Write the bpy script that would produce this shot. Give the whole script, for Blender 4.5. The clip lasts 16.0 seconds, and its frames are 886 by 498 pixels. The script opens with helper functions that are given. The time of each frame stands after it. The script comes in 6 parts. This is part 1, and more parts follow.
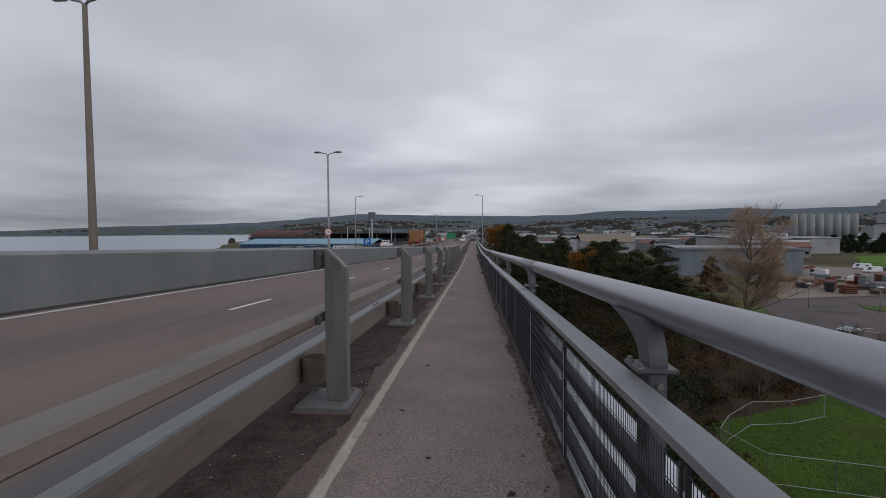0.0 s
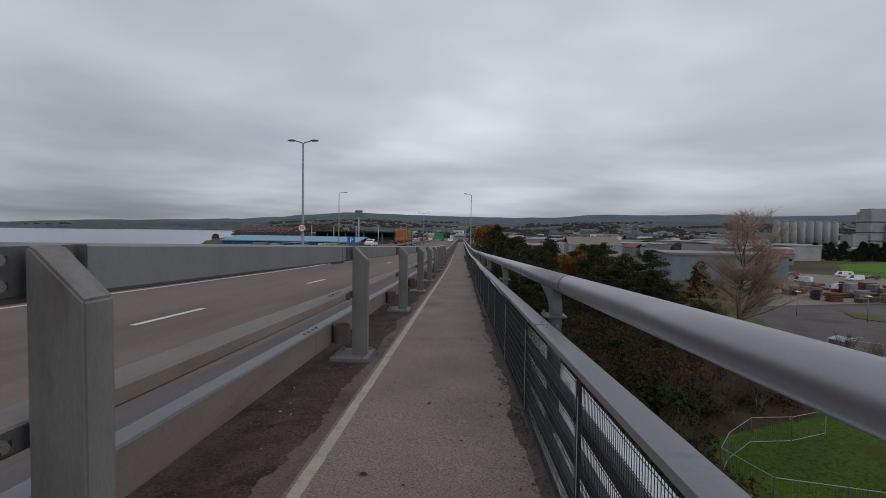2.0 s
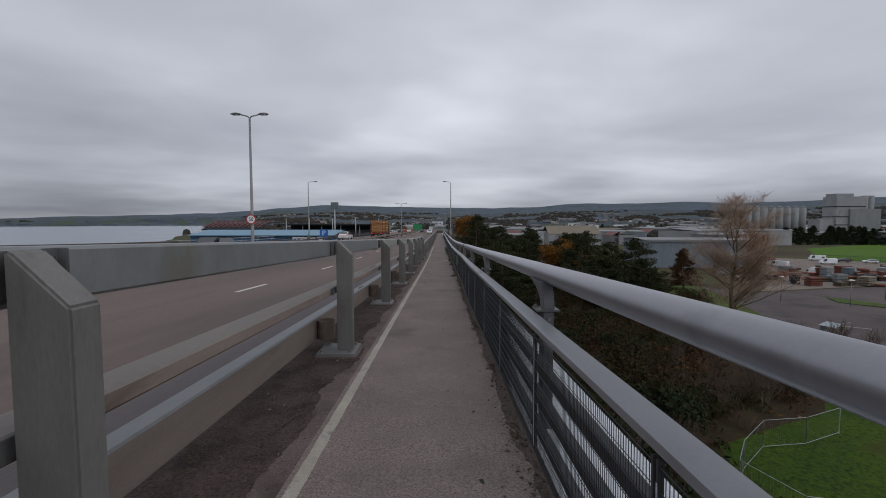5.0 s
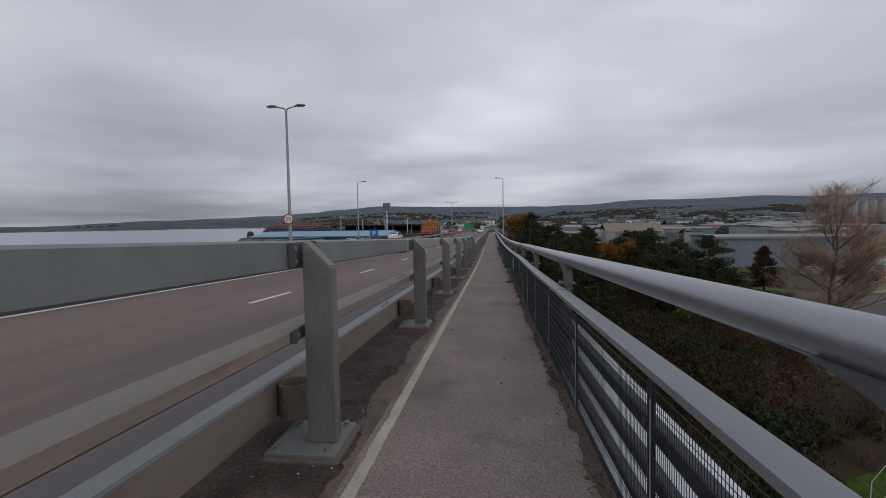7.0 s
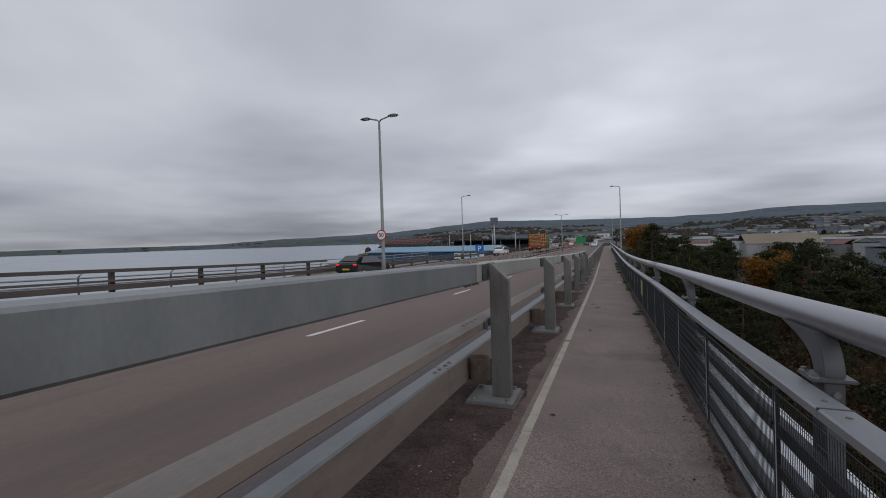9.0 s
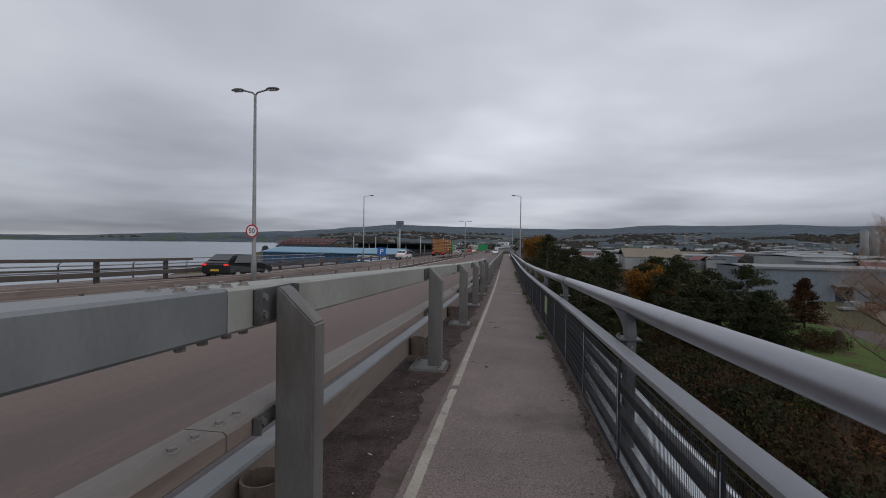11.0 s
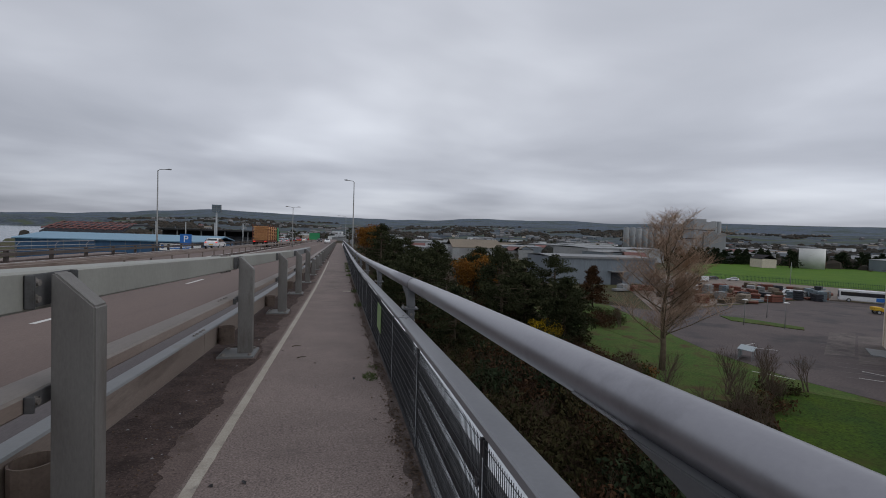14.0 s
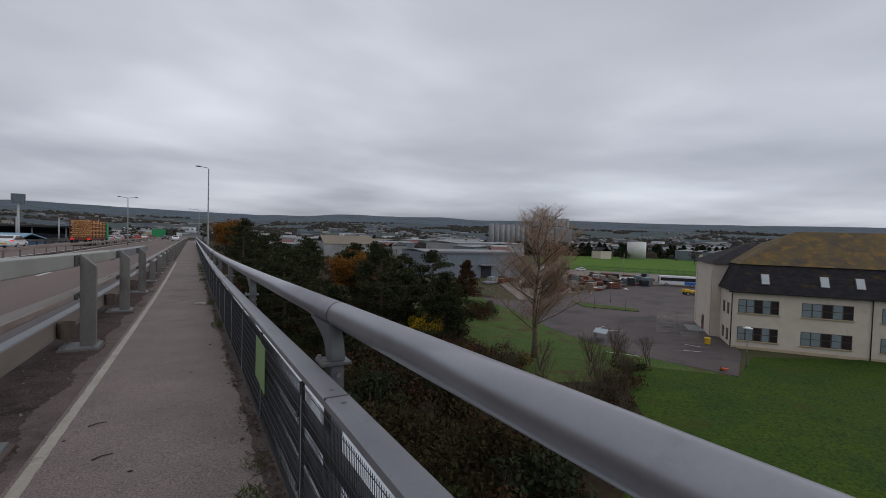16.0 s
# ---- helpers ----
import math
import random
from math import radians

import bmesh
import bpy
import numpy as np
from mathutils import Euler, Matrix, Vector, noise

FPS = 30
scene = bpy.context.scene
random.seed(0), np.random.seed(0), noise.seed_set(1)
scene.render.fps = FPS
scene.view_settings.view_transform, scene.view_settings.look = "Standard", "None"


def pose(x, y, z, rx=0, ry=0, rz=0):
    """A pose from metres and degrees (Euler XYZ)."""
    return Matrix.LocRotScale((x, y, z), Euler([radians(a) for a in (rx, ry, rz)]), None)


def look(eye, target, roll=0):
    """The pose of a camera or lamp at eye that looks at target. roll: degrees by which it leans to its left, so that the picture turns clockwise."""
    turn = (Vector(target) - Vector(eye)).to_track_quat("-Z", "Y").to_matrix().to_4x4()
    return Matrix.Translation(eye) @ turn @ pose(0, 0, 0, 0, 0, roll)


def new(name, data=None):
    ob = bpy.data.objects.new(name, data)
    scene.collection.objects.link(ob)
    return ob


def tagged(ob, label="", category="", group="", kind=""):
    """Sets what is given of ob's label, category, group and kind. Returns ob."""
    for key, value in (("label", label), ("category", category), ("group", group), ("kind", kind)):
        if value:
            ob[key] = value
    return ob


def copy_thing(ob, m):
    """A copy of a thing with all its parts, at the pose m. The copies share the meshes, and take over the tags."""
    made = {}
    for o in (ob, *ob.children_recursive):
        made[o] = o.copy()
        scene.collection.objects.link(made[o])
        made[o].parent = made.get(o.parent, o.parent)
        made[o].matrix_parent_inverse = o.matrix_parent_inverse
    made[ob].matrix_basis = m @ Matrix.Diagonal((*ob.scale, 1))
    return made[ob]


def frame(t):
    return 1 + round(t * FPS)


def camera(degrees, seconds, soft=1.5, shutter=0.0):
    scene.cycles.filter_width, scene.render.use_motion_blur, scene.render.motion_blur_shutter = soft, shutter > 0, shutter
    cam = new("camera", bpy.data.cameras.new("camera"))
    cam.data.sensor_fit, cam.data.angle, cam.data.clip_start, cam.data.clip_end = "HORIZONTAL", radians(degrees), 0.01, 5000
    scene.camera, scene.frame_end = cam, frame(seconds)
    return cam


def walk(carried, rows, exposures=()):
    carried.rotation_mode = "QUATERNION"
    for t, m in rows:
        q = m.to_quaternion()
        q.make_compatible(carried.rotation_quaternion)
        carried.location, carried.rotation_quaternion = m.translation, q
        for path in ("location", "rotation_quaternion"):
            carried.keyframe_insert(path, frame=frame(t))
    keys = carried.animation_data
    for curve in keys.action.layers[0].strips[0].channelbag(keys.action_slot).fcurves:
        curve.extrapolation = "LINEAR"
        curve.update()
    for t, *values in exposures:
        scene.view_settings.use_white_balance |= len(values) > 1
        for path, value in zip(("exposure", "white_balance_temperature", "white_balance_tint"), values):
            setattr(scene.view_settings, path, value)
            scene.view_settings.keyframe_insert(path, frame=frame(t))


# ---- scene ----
cam = camera(90.7, 16.0, 0.95)
PATH = [
    (0, (-0.103, 0.103, 1.824), (-0.24, 2.096, 1.739), -0.2),
    (0.5, (-0.066, 0.753, 1.816), (-0.192, 2.747, 1.73), 0.1),
    (1, (-0.09, 1.355, 1.808), (-0.209, 3.35, 1.732), 0.3),
    (1.5, (-0.056, 2.016, 1.76), (-0.172, 4.011, 1.681), 0.3),
    (2, (-0.071, 2.617, 1.731), (-0.152, 4.614, 1.647), 1.0),
    (2.5, (-0.082, 3.244, 1.735), (-0.152, 5.241, 1.648), 0.3),
    (3, (-0.057, 3.975, 1.702), (-0.126, 5.972, 1.607), 0.3),
    (3.5, (-0.073, 4.67, 1.688), (-0.018, 6.667, 1.595), 0.5),
    (6, (-0.164, 8.121, 1.531), (-0.262, 10.114, 1.388), -0.6),
    (6.5, (-0.17, 8.764, 1.511), (-0.346, 10.751, 1.367), -0.8),
    (7, (-0.169, 9.408, 1.479), (-0.391, 11.391, 1.356), -0.8),
    (7.5, (-0.169, 10.041, 1.467), (-0.498, 12.01, 1.343), -1.3),
    (8, (-0.184, 10.676, 1.466), (-0.686, 12.61, 1.384), -2.1),
    (10.3, (-0.407, 13.586, 1.49), (-1.168, 15.435, 1.448), -1.0),
    (10.5, (-0.35, 13.82, 1.471), (-0.96, 15.724, 1.432), 0.1),
    (11, (-0.362, 14.419, 1.433), (-0.647, 16.398, 1.4), 0.9),
    (11.5, (-0.341, 15.003, 1.398), (-0.597, 16.986, 1.363), 0.6),
    (12, (-0.319, 15.62, 1.359), (-0.518, 17.609, 1.318), 0.9),
    (12.5, (-0.266, 16.218, 1.38), (-0.396, 18.214, 1.34), 1.0),
    (13, (-0.201, 16.777, 1.361), (-0.217, 18.776, 1.314), 1.1),
    (13.5, (-0.158, 17.348, 1.315), (0.085, 19.333, 1.262), 1.8),
    (14, (-0.046, 17.946, 1.305), (0.413, 19.892, 1.243), 1.9),
    (14.5, (0.052, 18.569, 1.303), (0.73, 20.45, 1.242), 2.4),
    (15, (0.048, 19.17, 1.312), (0.882, 20.987, 1.261), 2.3),
    (15.5, (0.066, 19.748, 1.264), (0.994, 21.519, 1.202), 2.0),
    (16, (0.022, 20.409, 1.219), (1.017, 22.143, 1.157), 1.7),
]
walk(cam, [(t, look(e, g, r)) for t, e, g, r in PATH])

# ---- world and light: overcast November sky ----
world = bpy.data.worlds.new("overcast_sky")
scene.world = world
world.use_nodes = True
wt = world.node_tree
wt.nodes.clear()


def wn(kind, **vals):
    n = wt.nodes.new(kind)
    for k, v in vals.items():
        n.inputs[k].default_value = v
    return n


def wmath(op, a, b):
    n = wt.nodes.new("ShaderNodeMath")
    n.operation = op
    for i, v in enumerate((a, b)):
        if isinstance(v, (int, float)):
            n.inputs[i].default_value = v
        else:
            wt.links.new(v, n.inputs[i])
    return n.outputs[0]


def wramp(src, stops):
    n = wt.nodes.new("ShaderNodeValToRGB")
    el = n.color_ramp.elements
    while len(el) < len(stops):
        el.new(0.5)
    for e, (p, c) in zip(el, stops):
        e.position, e.color = p, (*c, 1)
    wt.links.new(src, n.inputs[0])
    return n.outputs[0]


def wmix(f, a, b, blend="MIX"):
    n = wt.nodes.new("ShaderNodeMixRGB")
    n.blend_type = blend
    for i, v in enumerate((f, a, b)):
        if isinstance(v, (int, float)):
            n.inputs[i].default_value = v
        elif isinstance(v, tuple):
            n.inputs[i].default_value = (*v, 1)
        else:
            wt.links.new(v, n.inputs[i])
    return n.outputs[0]


SUN_EL, SUN_ROT = 42.0, 105.0
sky = wt.nodes.new("ShaderNodeTexSky")
sky.sky_type, sky.sun_disc = "NISHITA", False
sky.sun_elevation, sky.sun_rotation = radians(SUN_EL), radians(SUN_ROT)
tc = wt.nodes.new("ShaderNodeTexCoord")
sep = wt.nodes.new("ShaderNodeSeparateXYZ")
wt.links.new(tc.outputs["Generated"], sep.inputs[0])
up = wmath("MAXIMUM", sep.outputs[2], 0.0)
den = wmath("ADD", up, 0.10)
comb = wt.nodes.new("ShaderNodeCombineXYZ")
wt.links.new(wmath("DIVIDE", sep.outputs[0], den), comb.inputs[0])
wt.links.new(wmath("DIVIDE", sep.outputs[1], den), comb.inputs[1])
cl1 = wn("ShaderNodeTexNoise", Scale=0.55, Detail=5.0, Roughness=0.48, Distortion=0.3)
cl2 = wn("ShaderNodeTexNoise", Scale=0.23, Detail=4.0, Roughness=0.5, Distortion=0.2)
for n in (cl1, cl2):
    wt.links.new(comb.outputs[0], n.inputs["Vector"])
mixd = wmath("ADD", wmath("MULTIPLY", cl1.outputs[0], 0.30), wmath("MULTIPLY", cl2.outputs[0], 0.70))
clouds = wramp(mixd, [(0.37, (0.30, 0.31, 0.345)), (0.46, (0.40, 0.408, 0.447)), (0.54, (0.53, 0.54, 0.58)), (0.63, (0.68, 0.69, 0.72))])
band = wramp(up, [(0.0, (0.62, 0.59, 0.585)), (0.022, (0.54, 0.545, 0.575)), (0.10, (0.72, 0.73, 0.765)), (0.22, (0.96, 0.965, 0.985)), (0.32, (1.05, 1.05, 1.06))])
side = wramp(wmath("ADD", wmath("MULTIPLY", sep.outputs[0], 0.5), 0.5), [(0.10, (0.73, 0.735, 0.745)), (0.21, (0.92, 0.92, 0.925)), (0.32, (1.13, 1.13, 1.13)), (0.47, (1.15, 1.15, 1.15)), (0.60, (1.06, 1.06, 1.06)), (0.85, (1.10, 1.10, 1.10)), (0.96, (1.25, 1.25, 1.25))])
shaded = wmix(1.0, wmix(0.75, clouds, band, "MULTIPLY"), side, "MULTIPLY")
lift = wmix(1.0, shaded, (1.215, 1.245, 1.265), "MULTIPLY")
skyw = wmix(1.0, sky.outputs[0], (0.06, 0.06, 0.06), "MULTIPLY")
allsky = wmix(0.94, skyw, lift)
bg = wn("ShaderNodeBackground", Strength=1.0)
wt.links.new(allsky, bg.inputs[0])
wo = wt.nodes.new("ShaderNodeOutputWorld")
wt.links.new(bg.outputs[0], wo.inputs[0])
sun_data = bpy.data.lights.new("sun", "SUN")
sun_data.energy, sun_data.angle, sun_data.color = 0.5, radians(40), (1.0, 0.97, 0.94)
sun = new("sun", sun_data)
a = radians(SUN_ROT)
sun.matrix_world = look((0, 0, 60), (-math.sin(a) * 60, -math.cos(a) * 60, 60 - 60 * math.tan(radians(SUN_EL))))
scene.view_settings.exposure = 0.0


# ---- materials ----
def mat(name, c1, c2, scale=3.0, rough=0.7, metal=0.0, bump=0.15, fine=60.0, stain=None, stain_scale=0.6, stain_at=0.55, rvar=0.1, spec=0.4, stretch=(1, 1, 1), emit=None, grit=0.2):
    m = bpy.data.materials.new(name)
    m.use_nodes = True
    t = m.node_tree
    b = t.nodes["Principled BSDF"]
    geo = t.nodes.new("ShaderNodeNewGeometry")
    mp = t.nodes.new("ShaderNodeMapping")
    mp.inputs["Scale"].default_value = stretch
    t.links.new(geo.outputs["Position"], mp.inputs["Vector"])

    def noi(s, d=5.0, r=0.6):
        n = t.nodes.new("ShaderNodeTexNoise")
        n.inputs["Scale"].default_value, n.inputs["Detail"].default_value, n.inputs["Roughness"].default_value = s, d, r
        t.links.new(mp.outputs[0], n.inputs["Vector"])
        return n.outputs[0]

    def mix(f, x, y, blend="MIX"):
        n = t.nodes.new("ShaderNodeMixRGB")
        n.blend_type = blend
        for i, v in enumerate((f, x, y)):
            if isinstance(v, (int, float)):
                n.inputs[i].default_value = v
            elif isinstance(v, tuple):
                n.inputs[i].default_value = (*v, 1)
            else:
                t.links.new(v, n.inputs[i])
        return n.outputs[0]

    def ramp(src, lo, hi):
        n = t.nodes.new("ShaderNodeMapRange")
        n.inputs[1].default_value, n.inputs[2].default_value = lo, hi
        t.links.new(src, n.inputs[0])
        return n.outputs[0]

    big, small = noi(scale), noi(fine, 3.0)
    col = mix(ramp(big, 0.32, 0.68), c1, c2)
    grain = ramp(small, 0.25, 0.75)
    g2 = t.nodes.new("ShaderNodeMapRange")
    g2.inputs[3].default_value, g2.inputs[4].default_value = 1 - grit, 1 + grit * 0.9
    t.links.new(grain, g2.inputs[0])
    cc = t.nodes.new("ShaderNodeCombineColor")
    for i in range(3):
        t.links.new(g2.outputs[0], cc.inputs[i])
    col = mix(1.0, col, cc.outputs[0], "MULTIPLY")
    if stain:
        col = mix(ramp(noi(stain_scale, 6.0, 0.65), stain_at, stain_at + 0.14), col, stain)
    t.links.new(col, b.inputs["Base Color"])
    rr = t.nodes.new("ShaderNodeMapRange")
    rr.inputs[3].default_value, rr.inputs[4].default_value = max(0.02, rough - rvar), min(1, rough + rvar)
    t.links.new(big, rr.inputs[0])
    t.links.new(rr.outputs[0], b.inputs["Roughness"])
    b.inputs["Metallic"].default_value = metal
    b.inputs["Specular IOR Level"].default_value = spec
    if bump:
        bn = t.nodes.new("ShaderNodeBump")
        bn.inputs["Strength"].default_value, bn.inputs["Distance"].default_value = bump, 0.01
        t.links.new(small, bn.inputs["Height"])
        t.links.new(bn.outputs[0], b.inputs["Normal"])
    if emit:
        b.inputs["Emission Color"].default_value = (*emit[0], 1)
        b.inputs["Emission Strength"].default_value = emit[1]
    return m


M_PATH = mat("footway_asphalt", (0.178, 0.142, 0.130), (0.236, 0.190, 0.173), 1.1, 0.9, 0, 0.3, 70, (0.125, 0.103, 0.093), 0.5, 0.56, spec=0.25, grit=0.6)
M_PATCH = mat("patched_asphalt", (0.1208, 0.09062, 0.08176), (0.1628, 0.1261, 0.1143), 2.0, 0.92, 0, 0.8, 70, (0.08, 0.062, 0.054), 1.5, 0.52, spec=0.2, grit=0.4)
M_DIRT = mat("road_grit", (0.050, 0.036, 0.033), (0.092, 0.067, 0.061), 4.0, 0.95, 0, 1.0, 45, (0.034, 0.025, 0.022), 2.5, 0.52, spec=0.15, grit=0.55)
M_ROAD = mat("road_asphalt", (0.1256, 0.09176, 0.08052), (0.1629, 0.1222, 0.1073), 0.5, 0.85, 0, 0.35, 70, (0.0946, 0.07568, 0.06963), 0.35, 0.52, spec=0.3, stretch=(1, 0.12, 1))
M_WHITE = mat("worn_white_paint", (0.324, 0.2925, 0.243), (0.423, 0.387, 0.333), 3.0, 0.8, 0, 0.4, 70, (0.18, 0.162, 0.144), 5.0, 0.58)
M_WHITE2 = mat("road_marking_paint", (0.5084, 0.5002, 0.4756), (0.615, 0.6068, 0.5904), 3.0, 0.75, 0, 0.2, 60)
M_GALV = mat("galvanised_steel", (0.1686, 0.1758, 0.1796), (0.2296, 0.2368, 0.2383), 2.6, 0.5, 0.35, 0.05, 60, (0.1677, 0.1599, 0.1365), 1.6, 0.58, spec=0.5, grit=0.07, stretch=(1, 1, 0.5))
M_GALV_D = mat("grimy_galvanised_steel", (0.1881, 0.1465, 0.1247), (0.2482, 0.2028, 0.1765), 1.8, 0.7, 0.12, 0.1, 60, (0.1258, 0.09384, 0.07473), 1.4, 0.53, stretch=(1, 0.35, 2), grit=0.12)
M_GALV_P = mat("pale_weathered_galvanised_steel", (0.2589, 0.2589, 0.2318), (0.3246, 0.3246, 0.2937), 1.8, 0.55, 0.25, 0.05, 60, (0.2318, 0.228, 0.1971), 1.2, 0.56, spec=0.5, grit=0.07, stretch=(1, 0.6, 0.5))
# galvanised bracket steel, darkened to paint in the flange shadow, with random stains
M_BRACKET = mat("weathered_shadow_bracket", (0.085, 0.085, 0.088), (0.13, 0.13, 0.132), 6.0, 0.55, 0.3, 0.08, 60, (0.06, 0.052, 0.046), 5.0, 0.55, grit=0.12)
M_GUTTER = mat("edge_strip_asphalt", (0.1008, 0.0882, 0.09), (0.1305, 0.1143, 0.1152), 0.6, 0.85, 0, 0.3, 80, (0.081, 0.0702, 0.0693), 0.5, 0.54, spec=0.3, stretch=(1, 0.15, 1))
M_OPENING = mat("dark_window_opening", (0.018, 0.012, 0.013), (0.03, 0.02, 0.021), 1.0, 0.4, 0, 0, 10, spec=0.3)
M_ROOFLIGHT = mat("pale_roof_light", (0.42, 0.45, 0.47), (0.5, 0.53, 0.55), 1.0, 0.3, 0, 0, 10, spec=0.5)
M_RAILTOP = mat("paler_rail_top", (0.1862, 0.1634, 0.1482), (0.228, 0.2037, 0.1862), 1.8, 0.65, 0.12, 0.06, 60, (0.152, 0.1292, 0.114), 1.2, 0.55, spec=0.4, stretch=(1, 0.3, 1), grit=0.1)
M_SILT = mat("brown_silt", (0.088, 0.068, 0.060), (0.13, 0.103, 0.092), 3.0, 0.95, 0, 0.7, 60, (0.055, 0.042, 0.036), 3.0, 0.53, spec=0.15, grit=0.5)
M_BOLT = mat("bolt_steel", (0.18, 0.17, 0.16), (0.28, 0.25, 0.23), 12.0, 0.6, 0.5, 0.1, 150)
M_POST = mat("weathered_galvanised_post", (0.142, 0.135, 0.127), (0.202, 0.196, 0.186), 2.2, 0.6, 0.2, 0.06, 70, (0.108, 0.094, 0.082), 1.9, 0.53, spec=0.4, grit=0.12, stretch=(1.4, 1.4, 0.35))
M_RING = mat("brown_grimed_steel", (0.115, 0.085, 0.068), (0.17, 0.128, 0.105), 5.0, 0.8, 0.1, 0.1, 60, (0.07, 0.05, 0.04), 6.0, 0.55, grit=0.15)
M_LAMP_B = mat("lichen_brown_lamp_column", (0.135, 0.108, 0.088), (0.19, 0.155, 0.13), 2.0, 0.75, 0.1, 0.08, 60, (0.12, 0.105, 0.06), 2.5, 0.55, stretch=(1, 1, 0.4))
M_FARRAIL = mat("dark_brown_far_rail", (0.075, 0.062, 0.055), (0.11, 0.09, 0.08), 2.0, 0.75, 0.1, 0.05, 40, (0.05, 0.042, 0.038), 1.0, 0.55, stretch=(1, 0.3, 2))
M_FARHOUSE = mat("far_house_walls", (0.1275, 0.1258, 0.1275), (0.187, 0.1827, 0.1827), 0.05, 0.9, 0, 0, 1.0)
M_GALV_B = mat("splash_browned_galvanised_steel", (0.185, 0.150, 0.130), (0.245, 0.205, 0.180), 1.8, 0.6, 0.12, 0.08, 60, (0.13, 0.10, 0.084), 1.4, 0.53, spec=0.4, stretch=(1, 0.35, 2), grit=0.14)
M_RAIL = mat("grey_painted_rail", (0.225, 0.23, 0.245), (0.27, 0.275, 0.29), 3.0, 0.38, 0.3, 0.03, 60, (0.175, 0.175, 0.18), 2.2, 0.6, spec=0.5, grit=0.05)
M_TUBE = mat("brushed_grey_tube", (0.2812, 0.2781, 0.3), (0.3177, 0.3145, 0.3354), 4.0, 0.33, 0.7, 0.02, 60, (0.2278, 0.2251, 0.2399), 2.4, 0.58, spec=0.5, grit=0.04)
M_MESH = mat("dark_grey_wire", (0.028, 0.029, 0.032), (0.045, 0.046, 0.05), 6.0, 0.55, 0.3, 0.05, 200)
M_FRAME = mat("dark_grey_frame", (0.038, 0.039, 0.043), (0.06, 0.061, 0.066), 4.0, 0.5, 0.25, 0.06, 150, (0.085, 0.08, 0.072), 3.0, 0.62)
M_LEDGE = mat("pale_steel_ledge", (0.46, 0.49, 0.52), (0.54, 0.57, 0.60), 3.0, 0.4, 0.1, 0.1, 60, (0.30, 0.30, 0.295), 2.0, 0.6)
M_LAMP = mat("lamp_column_steel", (0.20, 0.20, 0.20), (0.27, 0.27, 0.265), 1.2, 0.6, 0.3, 0.06, 60, (0.16, 0.13, 0.11), 1.0, 0.58)
M_LANTERN = mat("lantern_housing", (0.09, 0.09, 0.095), (0.14, 0.14, 0.145), 5.0, 0.5, 0.1, 0.05, 60)
M_LENS = mat("lantern_glass", (0.5, 0.5, 0.5), (0.6, 0.6, 0.6), 5.0, 0.15, 0, 0.0, 60)
M_SIGNRED = mat("sign_red", (0.45, 0.03, 0.03), (0.5, 0.04, 0.04), 5.0, 0.5)
M_SIGNWHITE = mat("sign_white", (0.78, 0.78, 0.76), (0.82, 0.82, 0.8), 5.0, 0.5)
M_BLACK = mat("matt_black", (0.015, 0.015, 0.016), (0.025, 0.025, 0.026), 5.0, 0.6)
M_SIGNBLUE = mat("sign_blue", (0.02, 0.14, 0.45), (0.03, 0.16, 0.5), 5.0, 0.5)
M_SIGNGREEN = mat("sign_green", (0.02, 0.22, 0.08), (0.03, 0.25, 0.1), 5.0, 0.5)
M_NOTICE = mat("green_notice", (0.21, 0.33, 0.13), (0.26, 0.38, 0.16), 8.0, 0.5, 0, 0.05, 60)
M_WATER = mat("firth_water", (0.16, 0.20, 0.24), (0.20, 0.24, 0.28), 0.01, 0.22, 0, 0.25, 0.6, spec=0.5, rvar=0.08)
M_GROUND = mat("winter_grassland", (0.055, 0.065, 0.028), (0.085, 0.075, 0.04), 0.05, 0.95, 0, 0.3, 2.0, (0.06, 0.042, 0.03), 0.02, 0.5, spec=0.1)
# distance haze is put into both hill colours: bluish, and paler far out
M_HILL = mat("hazy_moorland_hills", (0.040, 0.053, 0.074), (0.105, 0.122, 0.138), 0.014, 0.95, 0, 0, 0.09, (0.072, 0.088, 0.056), 0.010, 0.48, spec=0.05, grit=0.4)
M_MOOR_HAZE = mat("hazed_far_moor", (0.068, 0.088, 0.122), (0.128, 0.152, 0.186), 0.008, 0.95, 0, 0, 0.05, (0.062, 0.080, 0.074), 0.008, 0.46, spec=0.05, grit=0.4)
M_FARWOOD = mat("far_woodland", (0.03, 0.034, 0.032), (0.065, 0.052, 0.042), 0.02, 0.95, 0, 0, 0.2, spec=0.05)
M_TANK = mat("white_tank_paint", (0.55, 0.55, 0.53), (0.64, 0.64, 0.62), 0.2, 0.6, 0, 0.05, 3, (0.42, 0.38, 0.32), 0.2, 0.62)
M_ROUGH = mat("rough_winter_grass", (0.051, 0.0952, 0.0198), (0.08075, 0.1064, 0.0315), 0.4, 0.95, 0, 0.8, 4.0, (0.075, 0.05, 0.028), 0.35, 0.52, spec=0.1, grit=0.4)
M_BRACKEN = mat("bracken_leaves", (0.13, 0.058, 0.02), (0.19, 0.09, 0.03), 0.5, 0.8, 0, 0, 3.0, spec=0.2)
M_FIELD = mat("bright_playing_field", (0.054, 0.1215, 0.0108), (0.0855, 0.153, 0.018), 0.1, 0.9, 0, 0.5, 3.0, spec=0.1, grit=0.3)
M_LINE = mat("faded_bay_paint", (0.15, 0.14, 0.135), (0.21, 0.195, 0.19), 1.5, 0.9, 0, 0.2, 20)
